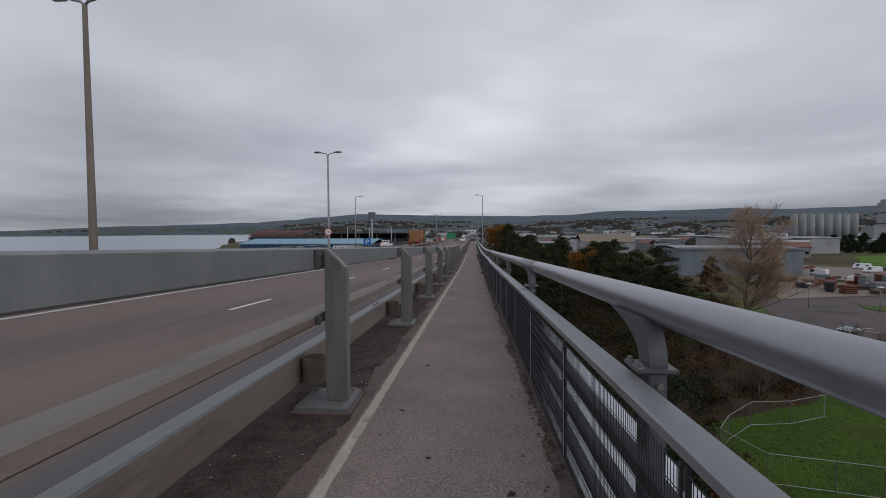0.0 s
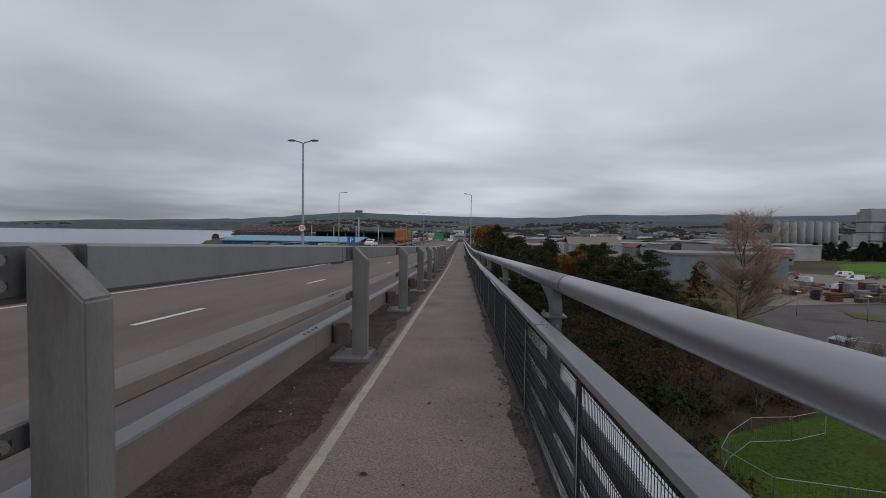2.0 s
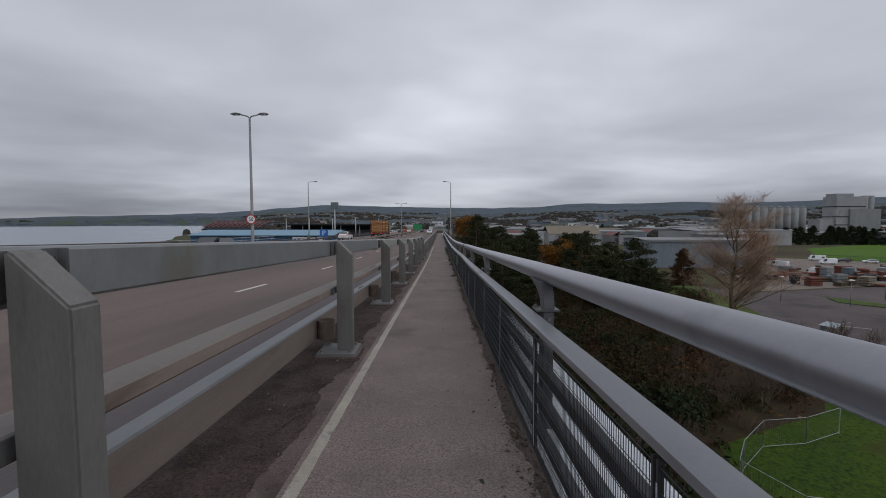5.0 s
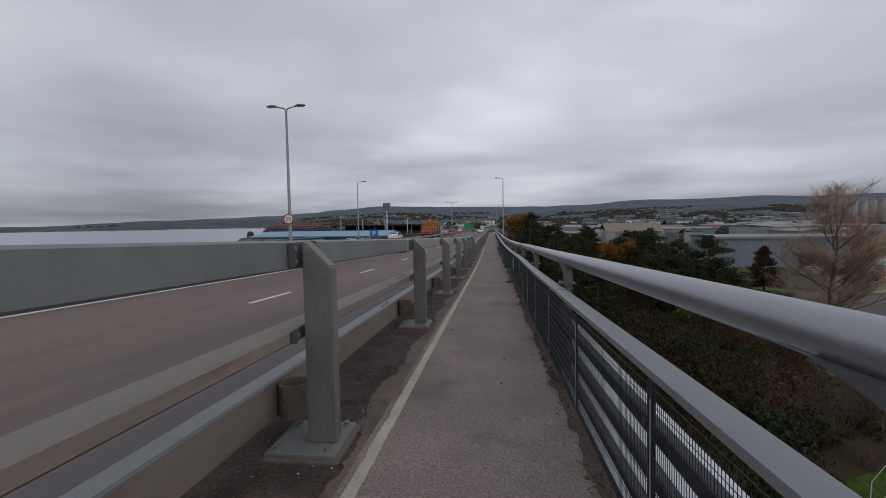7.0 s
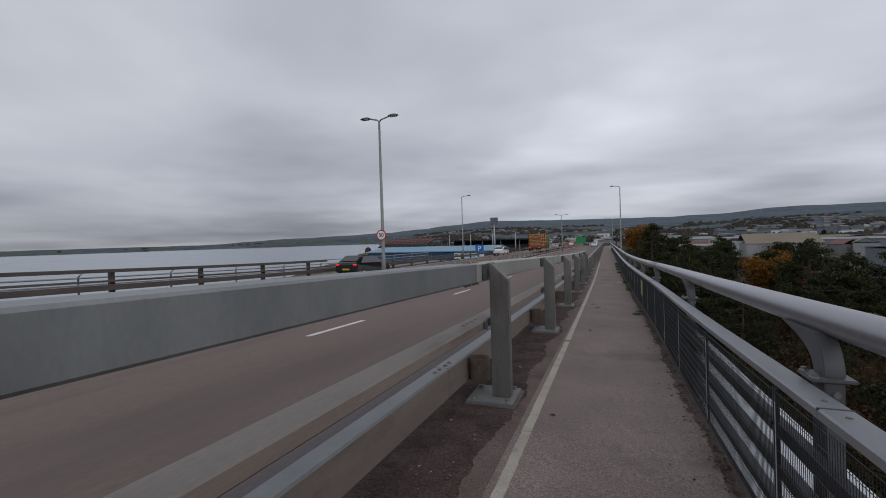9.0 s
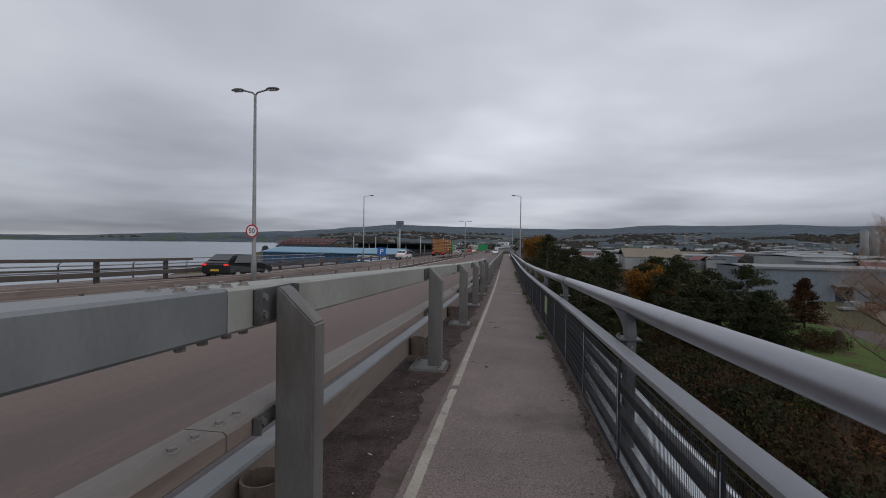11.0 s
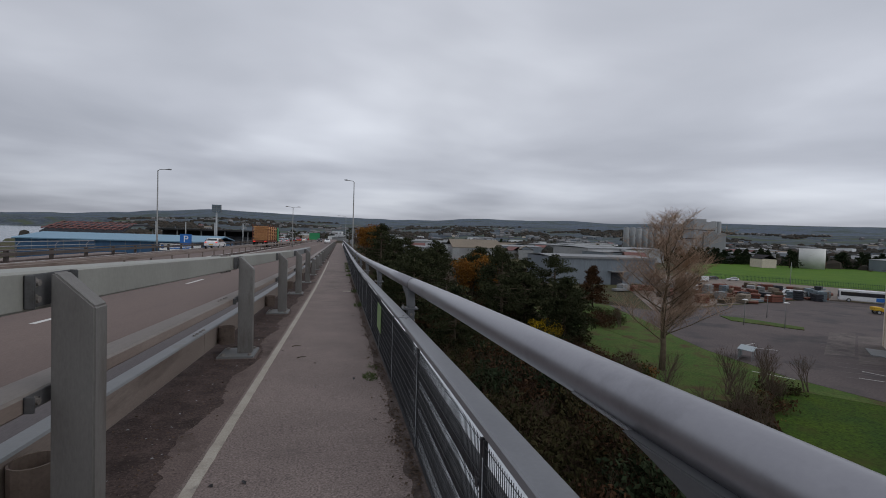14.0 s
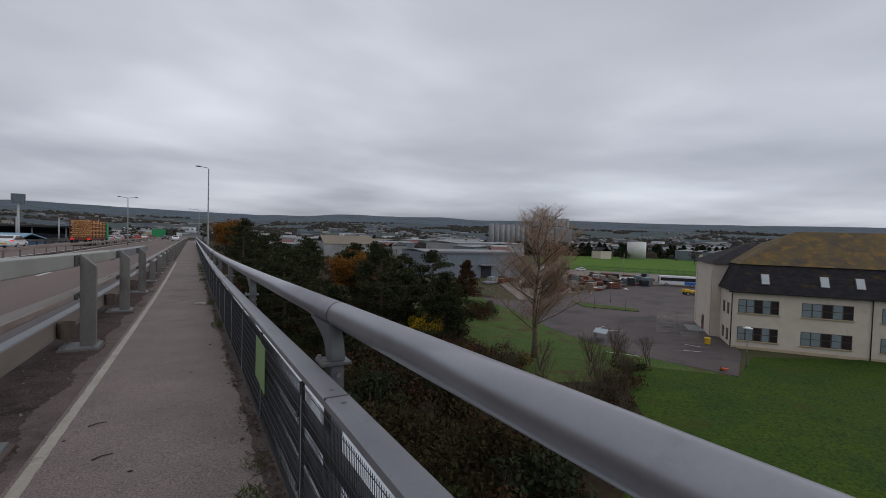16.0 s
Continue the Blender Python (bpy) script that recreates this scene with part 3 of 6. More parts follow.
def barrier_post(short=False):
    e = thing("barrier_post", "short galvanised barrier post" + " beyond the tall barrier" if short else "galvanised steel barrier post with bolted base plate", "post", "barrier posts")
    # upright with its sloping head
    bm = prism([(-1.43, 0.03), (-1.237, 0.03), (-1.237, 0.76 if short else 1.238), (-1.41, 0.87 if short else 1.408), (-1.43, 0.87 if short else 1.408)], "y", 0.17, 0.295)
    bmesh.ops.bevel(bm, geom=bm.edges[:], offset=0.009, segments=2, affect="EDGES")
    part("upright", bm, M_POST, e)
    # lighter steel than the upright paints in sky light on the flat plate
    part("base_plate", box(-1.665, -1.187, 0.0, 0.50, -0.012, 0.032, 0.006), M_GALV, e, "galvanised base plate, lightened for sky light")
    for x, y in ((-1.60, 0.07), (-1.25, 0.07), (-1.60, 0.43), (-1.25, 0.45)):
        part("bolt", hexbolt(x, y, 0.032, 0.021, 0.026), M_BOLT, e)
    # grout pad under the plate
    part("grout_pad", box(-1.68, -1.155, -0.03, 0.52, -0.02, 0.004, 0.004), M_PATCH, e)
    for h0, h1 in ((0.73, 0.84),) if short else ((1.235, 1.415), (0.74, 0.84)):
        bm = box(-1.475, -1.464, 0.055, 0.41, h0 + 0.01, h1 - 0.01, 0.003)
        box(-1.475, -1.43, 0.055, 0.066, h0 + 0.01, h1 - 0.01, 0.003, bm)
        box(-1.475, -1.43, 0.399, 0.41, h0 + 0.01, h1 - 0.01, 0.003, bm)
        b = part("rail_bracket", bm, M_BRACKET, e, "slotted rail bracket, darkened for shadow")
        hs = (h0 + 0.05, h1 - 0.05) if h1 - h0 > 0.12 else ((h0 + h1) / 2,)
        for h in hs:
            for y in (0.115, 0.35):
                part("slot", box(-1.4655, -1.4615, y - 0.038, y + 0.038, h - 0.012, h + 0.012), M_BLACK, b)
                s = rod((-1.464, y, h), (-1.442, y, h), 0.017, None, 6)
                rod((-1.464, y, h), (-1.458, y, h), 0.025, None, 10, s)
                part("bolt", s, M_BOLT, b)
    # open tube spacer that holds the bottom rail
    bm = bmesh.new()
    n = 16
    for i in range(n):
        a0, a1 = 2 * math.pi * i / n, 2 * math.pi * (i + 1) / n
        q = []
        for r in (0.105, 0.095):
            for a in (a0, a1):
                q.append((-1.625 + r * 1.08 * math.cos(a), 0.40 + r * 1.08 * math.sin(a)))
        v = [bm.verts.new((x, y, z)) for z in (0.13, 0.37) for x, y in q]
        for f in ((0, 1, 5, 4), (2, 6, 7, 3), (4, 5, 7, 6), (0, 2, 3, 1)):
            bm.faces.new([v[j] for j in f])
    bmesh.ops.remove_doubles(bm, verts=bm.verts[:], dist=0.0005)
    bmesh.ops.recalc_face_normals(bm, faces=bm.faces[:])
    part("spacer_ring", bm, M_RING, e, "open steel tube spacer")
    return e


first_post = barrier_post()
first_post.matrix_basis = pose(0, POST0 - 2 * STEP, deck_z(POST0 - 2 * STEP))
short_post = barrier_post(True)
short_post.matrix_basis = pose(0, POST0 + 9 * STEP, deck_z(POST0 + 9 * STEP))
for k in range(-1, 34):
    y = POST0 + STEP * k
    if k != 9:
        copy_thing(first_post if k < 9 else short_post, pose(0, y, deck_z(y)))

for name, prof, label, m_, top_, bx, bh in (
        ("top_rail", rect(-1.70, -1.476, 1.232, 1.424, 0.012), "deep galvanised box rail on the road barrier", M_GALV, None, (-1.53, -1.64), 1.424),
        ("middle_rail", rect(-1.68, -1.476, 0.742, 0.838, 0.014), "grimy galvanised middle box rail", M_GALV_D, M_RAILTOP, (-1.56,), 0.838),
        ("bottom_rail", rect(-1.895, -1.735, 0.13, 0.42, 0.014), "wide grimy bottom box rail", M_GALV_B, M_GALV, (-1.80,), 0.42)):
    for k in range(-4, 4 if name == "top_rail" else 16):
        ya = POST0 + STEP * (2 * k + 1) - 0.12 - (0.16 if name == "bottom_rail" else 0.0)
        yb = ya + 2 * STEP - 0.008
        r = thing(name, label, "rail", name.replace("_", " ") + "s", pose(0, 0, 0))
        beam = part("beam", sweep(prof, ya, yb, None), M_GALV_P if name == "top_rail" and k in (1, 2, 4) else m_, r)
        if top_:
            beam.data.materials.append(top_)
            # upward faces take the second, paler steel
            for p in beam.data.polygons:
                p.material_index = 1 if p.normal.z > 0.6 else 0
        if -2 <= k <= 4:
            for y in (ya + 0.07, ya + 0.19, yb - 0.19, yb - 0.07):
                for x in bx:
                    part("bolt", hexbolt(x, y, deck_z(y) + bh, 0.017, 0.016), M_BOLT, r)
                    if name == "top_rail":
                        part("nut", rod((x, y, deck_z(y) + 1.232), (x, y, deck_z(y) + 1.207), 0.02, None, 6), M_BOLT, r)
            part("joint_sleeve", sweep([(p * 0.999, q) for p, q in rect(prof[7][0] + 0.008, prof[2][0] - 0.008, prof[0][1] + 0.008, prof[4][1] - 0.008)], ya - 0.05, ya + 0.05, None), M_BLACK, r)

# ---- pedestrian parapet: posts, arms, tube rail, flat rail, mesh panels ----
PP0 = 1.98


def parapet_post():
    e = thing("parapet_post", "grey steel parapet post with curved arm", "post", "parapet posts")
    part("upright", box(0.587, 0.668, -0.09, 0.05, -0.12, 0.885, 0.006), M_POSTGREY, e)
    part("cap_plate", box(0.53, 0.712, -0.105, 0.065, 0.885, 0.902, 0.004), M_POSTGREY, e)
    # curved arm from the plate up to the tube, swept back along it
    front, back = [], []
    for i in range(11):
        a = i / 10
        front.append((-0.075 + 0.10 * a * a, 0.902 + 0.20 * a))
        back.append((0.045 + 0.38 * a ** 3.0 + 0.05 * a, 0.902 + 0.185 * a))
    bm = prism(front + back[::-1], "x", 0.592, 0.676)
    bmesh.ops.bevel(bm, geom=[ed for ed in bm.edges if ed.calc_face_angle(0) > 0.9], offset=0.004, segments=2, affect="EDGES")
    part("arm", bm, M_POSTGREY, e, "curved steel arm under the tube rail")
    part("flange", box(0.622, 0.70, 0.02, 0.78, 1.074, 1.084, 0.003), M_RAIL, e, "pale flange under the tube")
    for x, y in ((0.55, -0.08), (0.55, 0.04)):
        part("bolt", hexbolt(x, y, 0.902, 0.013, 0.02), M_BOLT, e)
    for z in (0.83, 0.74):
        part("bolt", rod((0.66, -0.02, z), (0.685, -0.02, z), 0.016, None, 6), M_BOLT, e)
    for z in (0.83,):
        s = rod((0.63, -0.09, z), (0.63, -0.11, z), 0.016, None, 6)
        part("bolt", s, M_BOLT, e)
    return e


first_pp = parapet_post()
first_pp.matrix_basis = pose(drift(PP0 - STEP), PP0 - STEP, deck_z(PP0 - STEP))
POST_Y = [2.14, 6.21, 10.2, 14.62, 18.48, 23.02] + [23.02 + STEP * k for k in range(1, 31)]
for y in POST_Y:
    copy_thing(first_pp, pose(drift(y), y, deck_z(y)))



TUBE_X, TUBE_H, TUBE_R = 0.678, 1.158, 0.077
for k in range(-2, 8):
    ya = 5.98 + 17.12 * k
    yb = ya + 17.12 - 0.004
    circ = [(TUBE_X + TUBE_R * math.cos(2 * math.pi * i / 48), TUBE_H + TUBE_R * math.sin(2 * math.pi * i / 48)) for i in range(48)]
    t_ = thing("tube_handrail", "smooth grey steel tube handrail", "handrail", "tube handrails", pose(0, 0, 0))
    part("tube", sweep(circ, ya, yb, drift, smooth=True), M_TUBE, t_)
    ring = [(TUBE_X + (TUBE_R + 0.0015) * math.cos(2 * math.pi * i / 48), TUBE_H + (TUBE_R + 0.0015) * math.sin(2 * math.pi * i / 48)) for i in range(48)]
    part("joint_band", sweep(ring, ya - 0.004, ya + 0.006, drift, smooth=True), M_FRAME, t_)
for k in range(-3, 14):
    ya = 5.87 + STEP * 2 * k
    yb = ya + 2 * STEP - 0.005
    f_ = thing("flat_top_rail", "grey painted flat rail on the mesh parapet", "rail", "flat top rails", pose(0, 0, 0))
    part("beam", sweep(rect(0.417, 0.542, 0.82, 0.87, 0.008), ya, yb, drift), M_RAIL, f_)
    part("splice_plate", sweep(rect(0.4165, 0.5425, 0.86, 0.8712), yb - 0.004, yb + 0.009, drift), M_FRAME, f_)
    for y in (ya + 0.1, yb - 0.1):
        part("bolt", hexbolt(0.48 + drift(y), y, deck_z(y) + 0.87, 0.009, 0.006), M_BOLT, f_)
for h0, h1, x0 in ((0.52, 0.60, 0.46), (0.30, 0.38, 0.46), (0.08, 0.15, 0.46)):
    tagged(part("parapet_rail", sweep(rect(x0, x0 + 0.055, h0, h1, 0.006), Y0, 120, drift), M_FRAME), "dark steel rail behind the mesh", "rail")

PANEL = 1.658


def mesh_panel():
    e = thing("mesh_panel", "dark grey welded wire mesh panel in a frame", "panel", "mesh panels")
    ln = PANEL - 0.012
    bm = bmesh.new()
    n = 78
    for i in range(n + 1):
        y = ln * i / n
        rod((0.425, y, 0.05), (0.425, y, 0.80), 0.0016, None, 4, bm, False)
    tagged(part("wire_mesh", bm, M_MESH, e), "fine upright wires", kind="stuff")
    bm = bmesh.new()
    for i in range(11):
        rod((0.4205, 0, 0.07 + 0.072 * i), (0.4205, ln, 0.07 + 0.072 * i), 0.0022, None, 4, bm, False)
    tagged(part("wire_mesh", bm, M_MESH, e), "fine level wires", kind="stuff")
    for y in (0.0, ln - 0.018):
        part("edge_strip", box(0.416, 0.434, y, y + 0.018, 0.04, 0.81, 0.002), M_FRAME, e)
    part("seam_strip", box(0.4135, 0.416, ln - 0.012, ln - 0.006, 0.05, 0.74), M_LEDGE, e, "thin pale seam")
    part("bottom_strip", box(0.416, 0.434, 0, ln, 0.03, 0.048, 0.002), M_FRAME, e)
    for z in (0.2, 0.62):
        s = rod((0.41, 0.03, z), (0.44, 0.03, z), 0.012, None, 8)
        rod((0.405, 0.03, z), (0.41, 0.03, z), 0.02, None, 8, s)
        part("clamp", s, M_FRAME, e)
    return e


panel0 = mesh_panel()
for k in range(-6, 64):
    y = 3.01 + PANEL * k
    sl = (deck_z(y + PANEL) - deck_z(y)) / PANEL
    m = pose(drift(y), y, deck_z(y), math.degrees(math.atan(sl)), 0, -math.degrees(math.atan((drift(y + PANEL) - drift(y)) / PANEL)))
    if k == -6:
        panel0.matrix_basis = m
    else:
        copy_thing(panel0, m)

# ---- lamp columns ----


def lamp(x, y, top, arms, name_label, reach=1.0, steel=M_LAMP, wide=1.0):
    base = deck_z(y)
    H = top - base
    e = thing("street_lamp", name_label, "street lamp", "street lamps", pose(x, y, base))
    part("column", tube([(0, 0, -0.1), (0, 0, 1.2), (0, 0, 1.25), (0, 0, H - 0.12)], [0.11 * wide, 0.105 * wide, 0.085 * wide, 0.05 * wide], 14), steel, e)
    part("access_door", box(-0.05, 0.05, -0.118, -0.1, 0.45, 1.0, 0.004), M_LAMP, e)
    for d in arms:
        if len(arms) == 2:
            pts = [(0, 0, H - 0.16), (d * 0.1, 0, H - 0.05), (d * reach * 0.75, 0, H + 0.06)]
        else:
            pts = [(0, 0, H - 0.55), (0, 0, H - 0.2), (d * 0.12, 0, H - 0.04), (d * 0.4, 0, H), (d * reach, 0, H + 0.03)]
        part("arm", tube(pts, 0.035, 8), M_LAMP, e)
        x0, z0 = pts[-1][0], pts[-1][2]
        bm = bmesh.new()
        bmesh.ops.create_uvsphere(bm, u_segments=12, v_segments=8, radius=1.0)
        for v in bm.verts:
            v.co = Vector((x0 + d * 0.2 + v.co.x * 0.29, v.co.y * 0.14, z0 + (v.co.z * 0.09 if v.co.z > 0 else v.co.z * 0.03)))
        for f in bm.faces:
            f.smooth = True
        head = part("lantern", bm, M_LANTERN, e, "dark lantern head")
        part("lens", box(x0 + d * 0.2 - 0.18, x0 + d * 0.2 + 0.18, -0.09, 0.09, z0 - 0.045, z0 - 0.02, 0.008), M_LENS, head)
    return e


lamp(-10.34, 30.66, 7.29, (-1, 1), "tall double-arm street lamp on the central reserve", 0.72)
lamp(-10.38, 11.3, 7.97, (-1, 1), "tall double-arm street lamp with dark column", 0.72, M_LAMP_B, 1.2)
lamp(1.46, 72.8, 7.6, (-1,), "single-arm street lamp beside the parapet", 0.75)
lamp(-19.6, 71.9, 7.5, (1,), "single-arm street lamp beyond the far parapet", 0.9)
lamp(-8.9, 106.0, 5.75, (-1, 1), "distant double-arm street lamp", 1.2)
lamp(1.5, 150.0, 6.0, (-1,), "distant single-arm street lamp", 1.9)

sg = thing("speed_limit_sign", "round white 50 speed limit sign with red rim", "road sign", "", pose(-10.34, 30.66, 1.74))
part("disc", rod((0, -0.155, 0), (0, -0.145, 0), 0.26, None, 40), M_SIGNRED, sg, "red rim disc")
part("face", rod((0, -0.162, 0), (0, -0.155, 0), 0.205, None, 40), M_SIGNWHITE, sg, "white sign face")
words("numeral", "50", 0.27, pose(0, -0.166, 0, 90), M_BLACK, sg)
part("bracket", box(-0.07, 0.07, -0.145, 0.12, -0.03, 0.03, 0.004), M_LAMP, sg)
sg2 = thing("speed_limit_sign", "grey back of a speed limit sign", "road sign", "", pose(-10.34, 30.66, 1.74, 0, 0, 60))
part("disc", rod((0, 0.155, 0), (0, 0.165, 0), 0.26, None, 32), M_LAMP, sg2)

# ---- central barrier and the far parapet ----
for name, xs, label in (("median_rail", (-10.45, -10.35), "low brown-grey steel rail of the central barrier"), ("median_rail", (-11.15, -11.05), "low brown-grey steel rail of the central barrier")):
    tagged(part(name, sweep(rect(xs[0], xs[1], 0.52, 0.68, 0.01), Y0, 300, None), M_GALV_D), label, "rail", "median rails")
for k in range(-8, 50):
    y = 1.2 + 3.2 * k
    tagged(part("median_post", box(-10.55, -10.46, y, y + 0.06, deck_z(y) - 0.1, deck_z(y) + 0.63, 0.004), M_GALV_D), "short steel post of the central barrier", "post", "median posts")
FX = -19.0
for h0, h1, dx in ((1.0, 1.14, 0.0), (0.62, 0.70, 0.0), (0.30, 0.52, 0.1)):
    tagged(part("far_barrier_rail", sweep(rect(FX + 0.1 + dx, FX + 0.26 + dx, h0, h1, 0.01), Y0, 38 if h0 > 0.9 else 300, None), M_FARRAIL), "dark steel rail of the far road barrier", "rail", "far barrier rails")
for h in (1.05, 0.75, 0.45):
    tagged(part("far_handrail", sweep([(FX - 1.9 + 0.035 * math.cos(i * 0.7854), h + 0.035 * math.sin(i * 0.7854)) for i in range(8)], Y0, 62, None), M_RAIL), "thin far handrail of the bridge", "handrail", "far handrails")
tagged(part("far_footway", sweep(rect(-21.1, -19.2, -0.4, 0.0), Y0, 64, None), M_PATH), "far footway of the bridge", "footway", kind="structure")
for k in range(-7, 60):
    y = 3.0 + STEP * k
    z = deck_z(y)
    tagged(part("far_barrier_post", box(FX - 0.1, FX + 0.1, y, y + 0.16, z - 0.05, z + (1.12 if y < 38 else 0.68), 0.01), M_FARRAIL), "dark far barrier post", "post", "far barrier posts")
    if y > 62:
        continue
    bm = tube([(FX - 1.95, y, z - 0.1), (FX - 1.95, y, z + 0.8), (FX - 1.9, y + 0.25, z + 1.03)], 0.04, 6)
    tagged(part("far_handrail_post", bm, M_RAIL), "curved far handrail post", "post", "far handrail posts")

# ---- ground, water and hills ----
G = -13.4
SEA = -17.0


def interp(x, table):
    for (a, va), (b, vb) in zip(table, table[1:]):
        if x <= b:
            s = max(0.0, min(1.0, (x - a) / (b - a)))
            s = s * s * (3 - 2 * s)
            return va + (vb - va) * s
    return table[-1][1]


# bearing (degrees right of the road) : elevation of the skyline in degrees
SKYLINE = [(-180, 0.6), (-70, 0.05), (-50, 0.08), (-38.5, 0.6), (-32.7, 0.8), (-28, 1.03), (-23, 1.37), (-20, 1.72), (-14, 2.18), (-8.6, 2.08), (-5, 2.0), (1, 1.9), (6, 1.85), (11.6, 1.95), (17.3, 2.36), (24, 2.28), (29, 2.38), (34, 2.15), (38.5, 2.2), (45, 2.37), (58, 2.12), (67, 2.05), (75, 1.95), (110, 1.5), (180, 1.0)]
# coast: bearing : distance at which land gives way to water, and where it comes back
COAST = [(-180, 8), (-95, 25), (-75, 45), (-62, 70), (-50, 110), (-40, 190), (-33, 330), (-29, 700), (-25, 1700), (-20, 5200), (180, 5200)]


def land(b, r):
    if b < -20 or b > 150:
        c = interp(b, COAST) if b < 0 else 60.0
        far = 2500.0 if b < 0 else 3000.0
        if r > c:
            back = interp(b, [(-180, 2500), (-60, 2400), (-45, 2500), (-33, 2700), (-25, 2600), (-20, 2500)]) if b < 0 else far
            if r < back:
                return -22.0
    t = max(0.0, (r - 1100) / 3400)
    if t <= 0:
        return G
    el = interp(b, SKYLINE)
    top = 1.3 + 4500 * math.tan(radians(el))
    n1 = noise.noise((b * 0.09, r * 0.0016, 3.0)) + 0.5 * noise.noise((b * 0.22, r * 0.004, 7.0))
    base = G + (top - G) * min(1.0, t) ** 1.15
    return base + n1 * 16.0 * math.sin(min(1.0, t) * math.pi) * (0.4 + el * 0.3) + 4 * noise.noise((b * 0.5, 2.0, 5.0)) * t


NB, rad = 480, []
r = 6.0
while r < 4700:
    rad.append(r)
    r *= 1.075
verts, faces = [(0, 0, -22.0)], []
for r in rad:
    for i in range(NB):
        b = -180 + 360.0 * i / NB
        verts.append((r * math.sin(radians(b)), r * math.cos(radians(b)), land(b, r)))
for j in range(len(rad) - 1):
    for i in range(NB):
        a, c = 1 + j * NB + i, 1 + j * NB + (i + 1) % NB
        faces.append((a, a + NB, c + NB, c))
faces += [(0, 1 + i, 1 + (i + 1) % NB) for i in range(NB)]
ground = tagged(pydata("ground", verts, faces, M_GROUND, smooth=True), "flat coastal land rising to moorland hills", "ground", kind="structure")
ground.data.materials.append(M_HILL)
ground.data.materials.append(M_MOOR_HAZE)
# outer rings take the haze-tinted hill colours, hazier beyond 2600 m
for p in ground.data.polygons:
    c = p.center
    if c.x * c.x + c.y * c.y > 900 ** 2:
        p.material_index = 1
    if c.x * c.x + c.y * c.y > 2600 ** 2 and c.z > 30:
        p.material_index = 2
bm = bmesh.new()
ring = [bm.verts.new((4800 * math.sin(2 * math.pi * i / 96), 4800 * math.cos(2 * math.pi * i / 96), SEA)) for i in range(96)]
bm.faces.new(ring[::-1])
tagged(part("water", bm, M_WATER), "calm grey firth water", "water", kind="structure")


def flat(name, pts, z, material, label, category, kind="structure"):
    bm = bmesh.new()
    a = [bm.verts.new((x, y, z)) for x, y in pts]
    b = [bm.verts.new((x, y, z - 0.15)) for x, y in pts]
    bm.faces.new(a)
    for i in range(len(pts)):
        bm.faces.new((a[i], b[i], b[(i + 1) % len(pts)], a[(i + 1) % len(pts)]))
    bmesh.ops.recalc_face_normals(bm, faces=bm.faces[:])
    return tagged(part(name, bm, material), label, category, kind=kind)


flat("lawn", [(15, 8), (90, 0), (90, 34), (63, 49), (52, 45.3), (44.5, 53.5), (38, 49), (30, 40), (24, 37.5), (18.5, 35), (16.8, 30)], G + 0.10, M_GRASS, "bright green mown lawn", "lawn")
flat("lawn_strip", [(33, 66), (43, 66), (43, 90), (53, 113), (43, 114), (37, 92)], G + 0.10, M_ROUGH, "rough green grass beside the car park", "lawn")
flat("car_park", [(52.1, 45.3), (63.6, 50.6), (80, 62.5), (104, 72), (160, 96), (128, 113), (66, 98), (60, 106), (57.5, 97), (55.8, 89), (51.5, 76), (49.5, 68), (49.2, 56)], G + 0.14, M_LOT, "damp dark asphalt car park", "car park")
for pts in ([(64.7, 63.7), (82.8, 75.8), (86.8, 74.5), (68.6, 62.6)], [(64.3, 59.3), (84.6, 72.7), (88.8, 71.7), (67.8, 58.6)]):
    flat("worn_slab", pts, G + 0.148, M_WORNLOT, "pale worn patch of the car park", "paving patch")
for (xa, ya), (xb, yb) in (((61.0, 56.8), (61.8, 54.9)), ((57.5, 54.8), (58.9, 53.3)), ((57.2, 69.3), (60.6, 70.4)), ((57.0, 68.7), (60.0, 66.4)), ((46.9, 58.7), (49.1, 55.4))):
    d = Vector((yb - ya, xa - xb)).normalized() * 0.06
    flat("bay_line", [(xa - d.x, ya - d.y), (xb - d.x, yb - d.y), (xb + d.x, yb + d.y), (xa + d.x, ya + d.y)], G + 0.154, M_WHITE2, "faded white parking bay line", "marking")
flat("rough_lawn", [(31, 53), (38, 50.2), (44.5, 53.5), (51.9, 45.5), (49.3, 56), (49.6, 68), (51.6, 76), (55.9, 89), (57.6, 97), (60, 106), (53, 113), (43, 90), (43, 66), (32.8, 65.9), (31.5, 60)], G + 0.12, M_ROUGH, "rough green grass round the poplar", "lawn")
flat("grass_island", [(73.5, 86.5), (79.6, 77.6), (82, 79.5), (78.5, 88.5), (75.8, 91.5)], G + 0.26, M_ROUGH, "grass island in the car park", "grass island")
flat("storage_yard", [(66, 99), (120, 113), (175, 108), (190, 128), (155, 176), (120, 200), (95, 150)], G + 0.16, M_YARD, "gravel storage yard with stacked materials", "yard")
flat("far_field", [(175, 106), (310, 150), (410, 214), (300, 304), (205, 250), (152, 180), (192, 128)], G + 0.18, M_FIELD, "bright green playing field", "field")
flat("woodland_floor", [(1, -20), (15, 8), (16.8, 30), (18.5, 35), (30, 40), (44.5, 53.5), (43, 66), (33, 66), (37, 92), (43, 114), (52, 128), (60, 240), (1, 240)], G + 0.08, M_SOIL, "brown leaf litter under the trees", "ground")

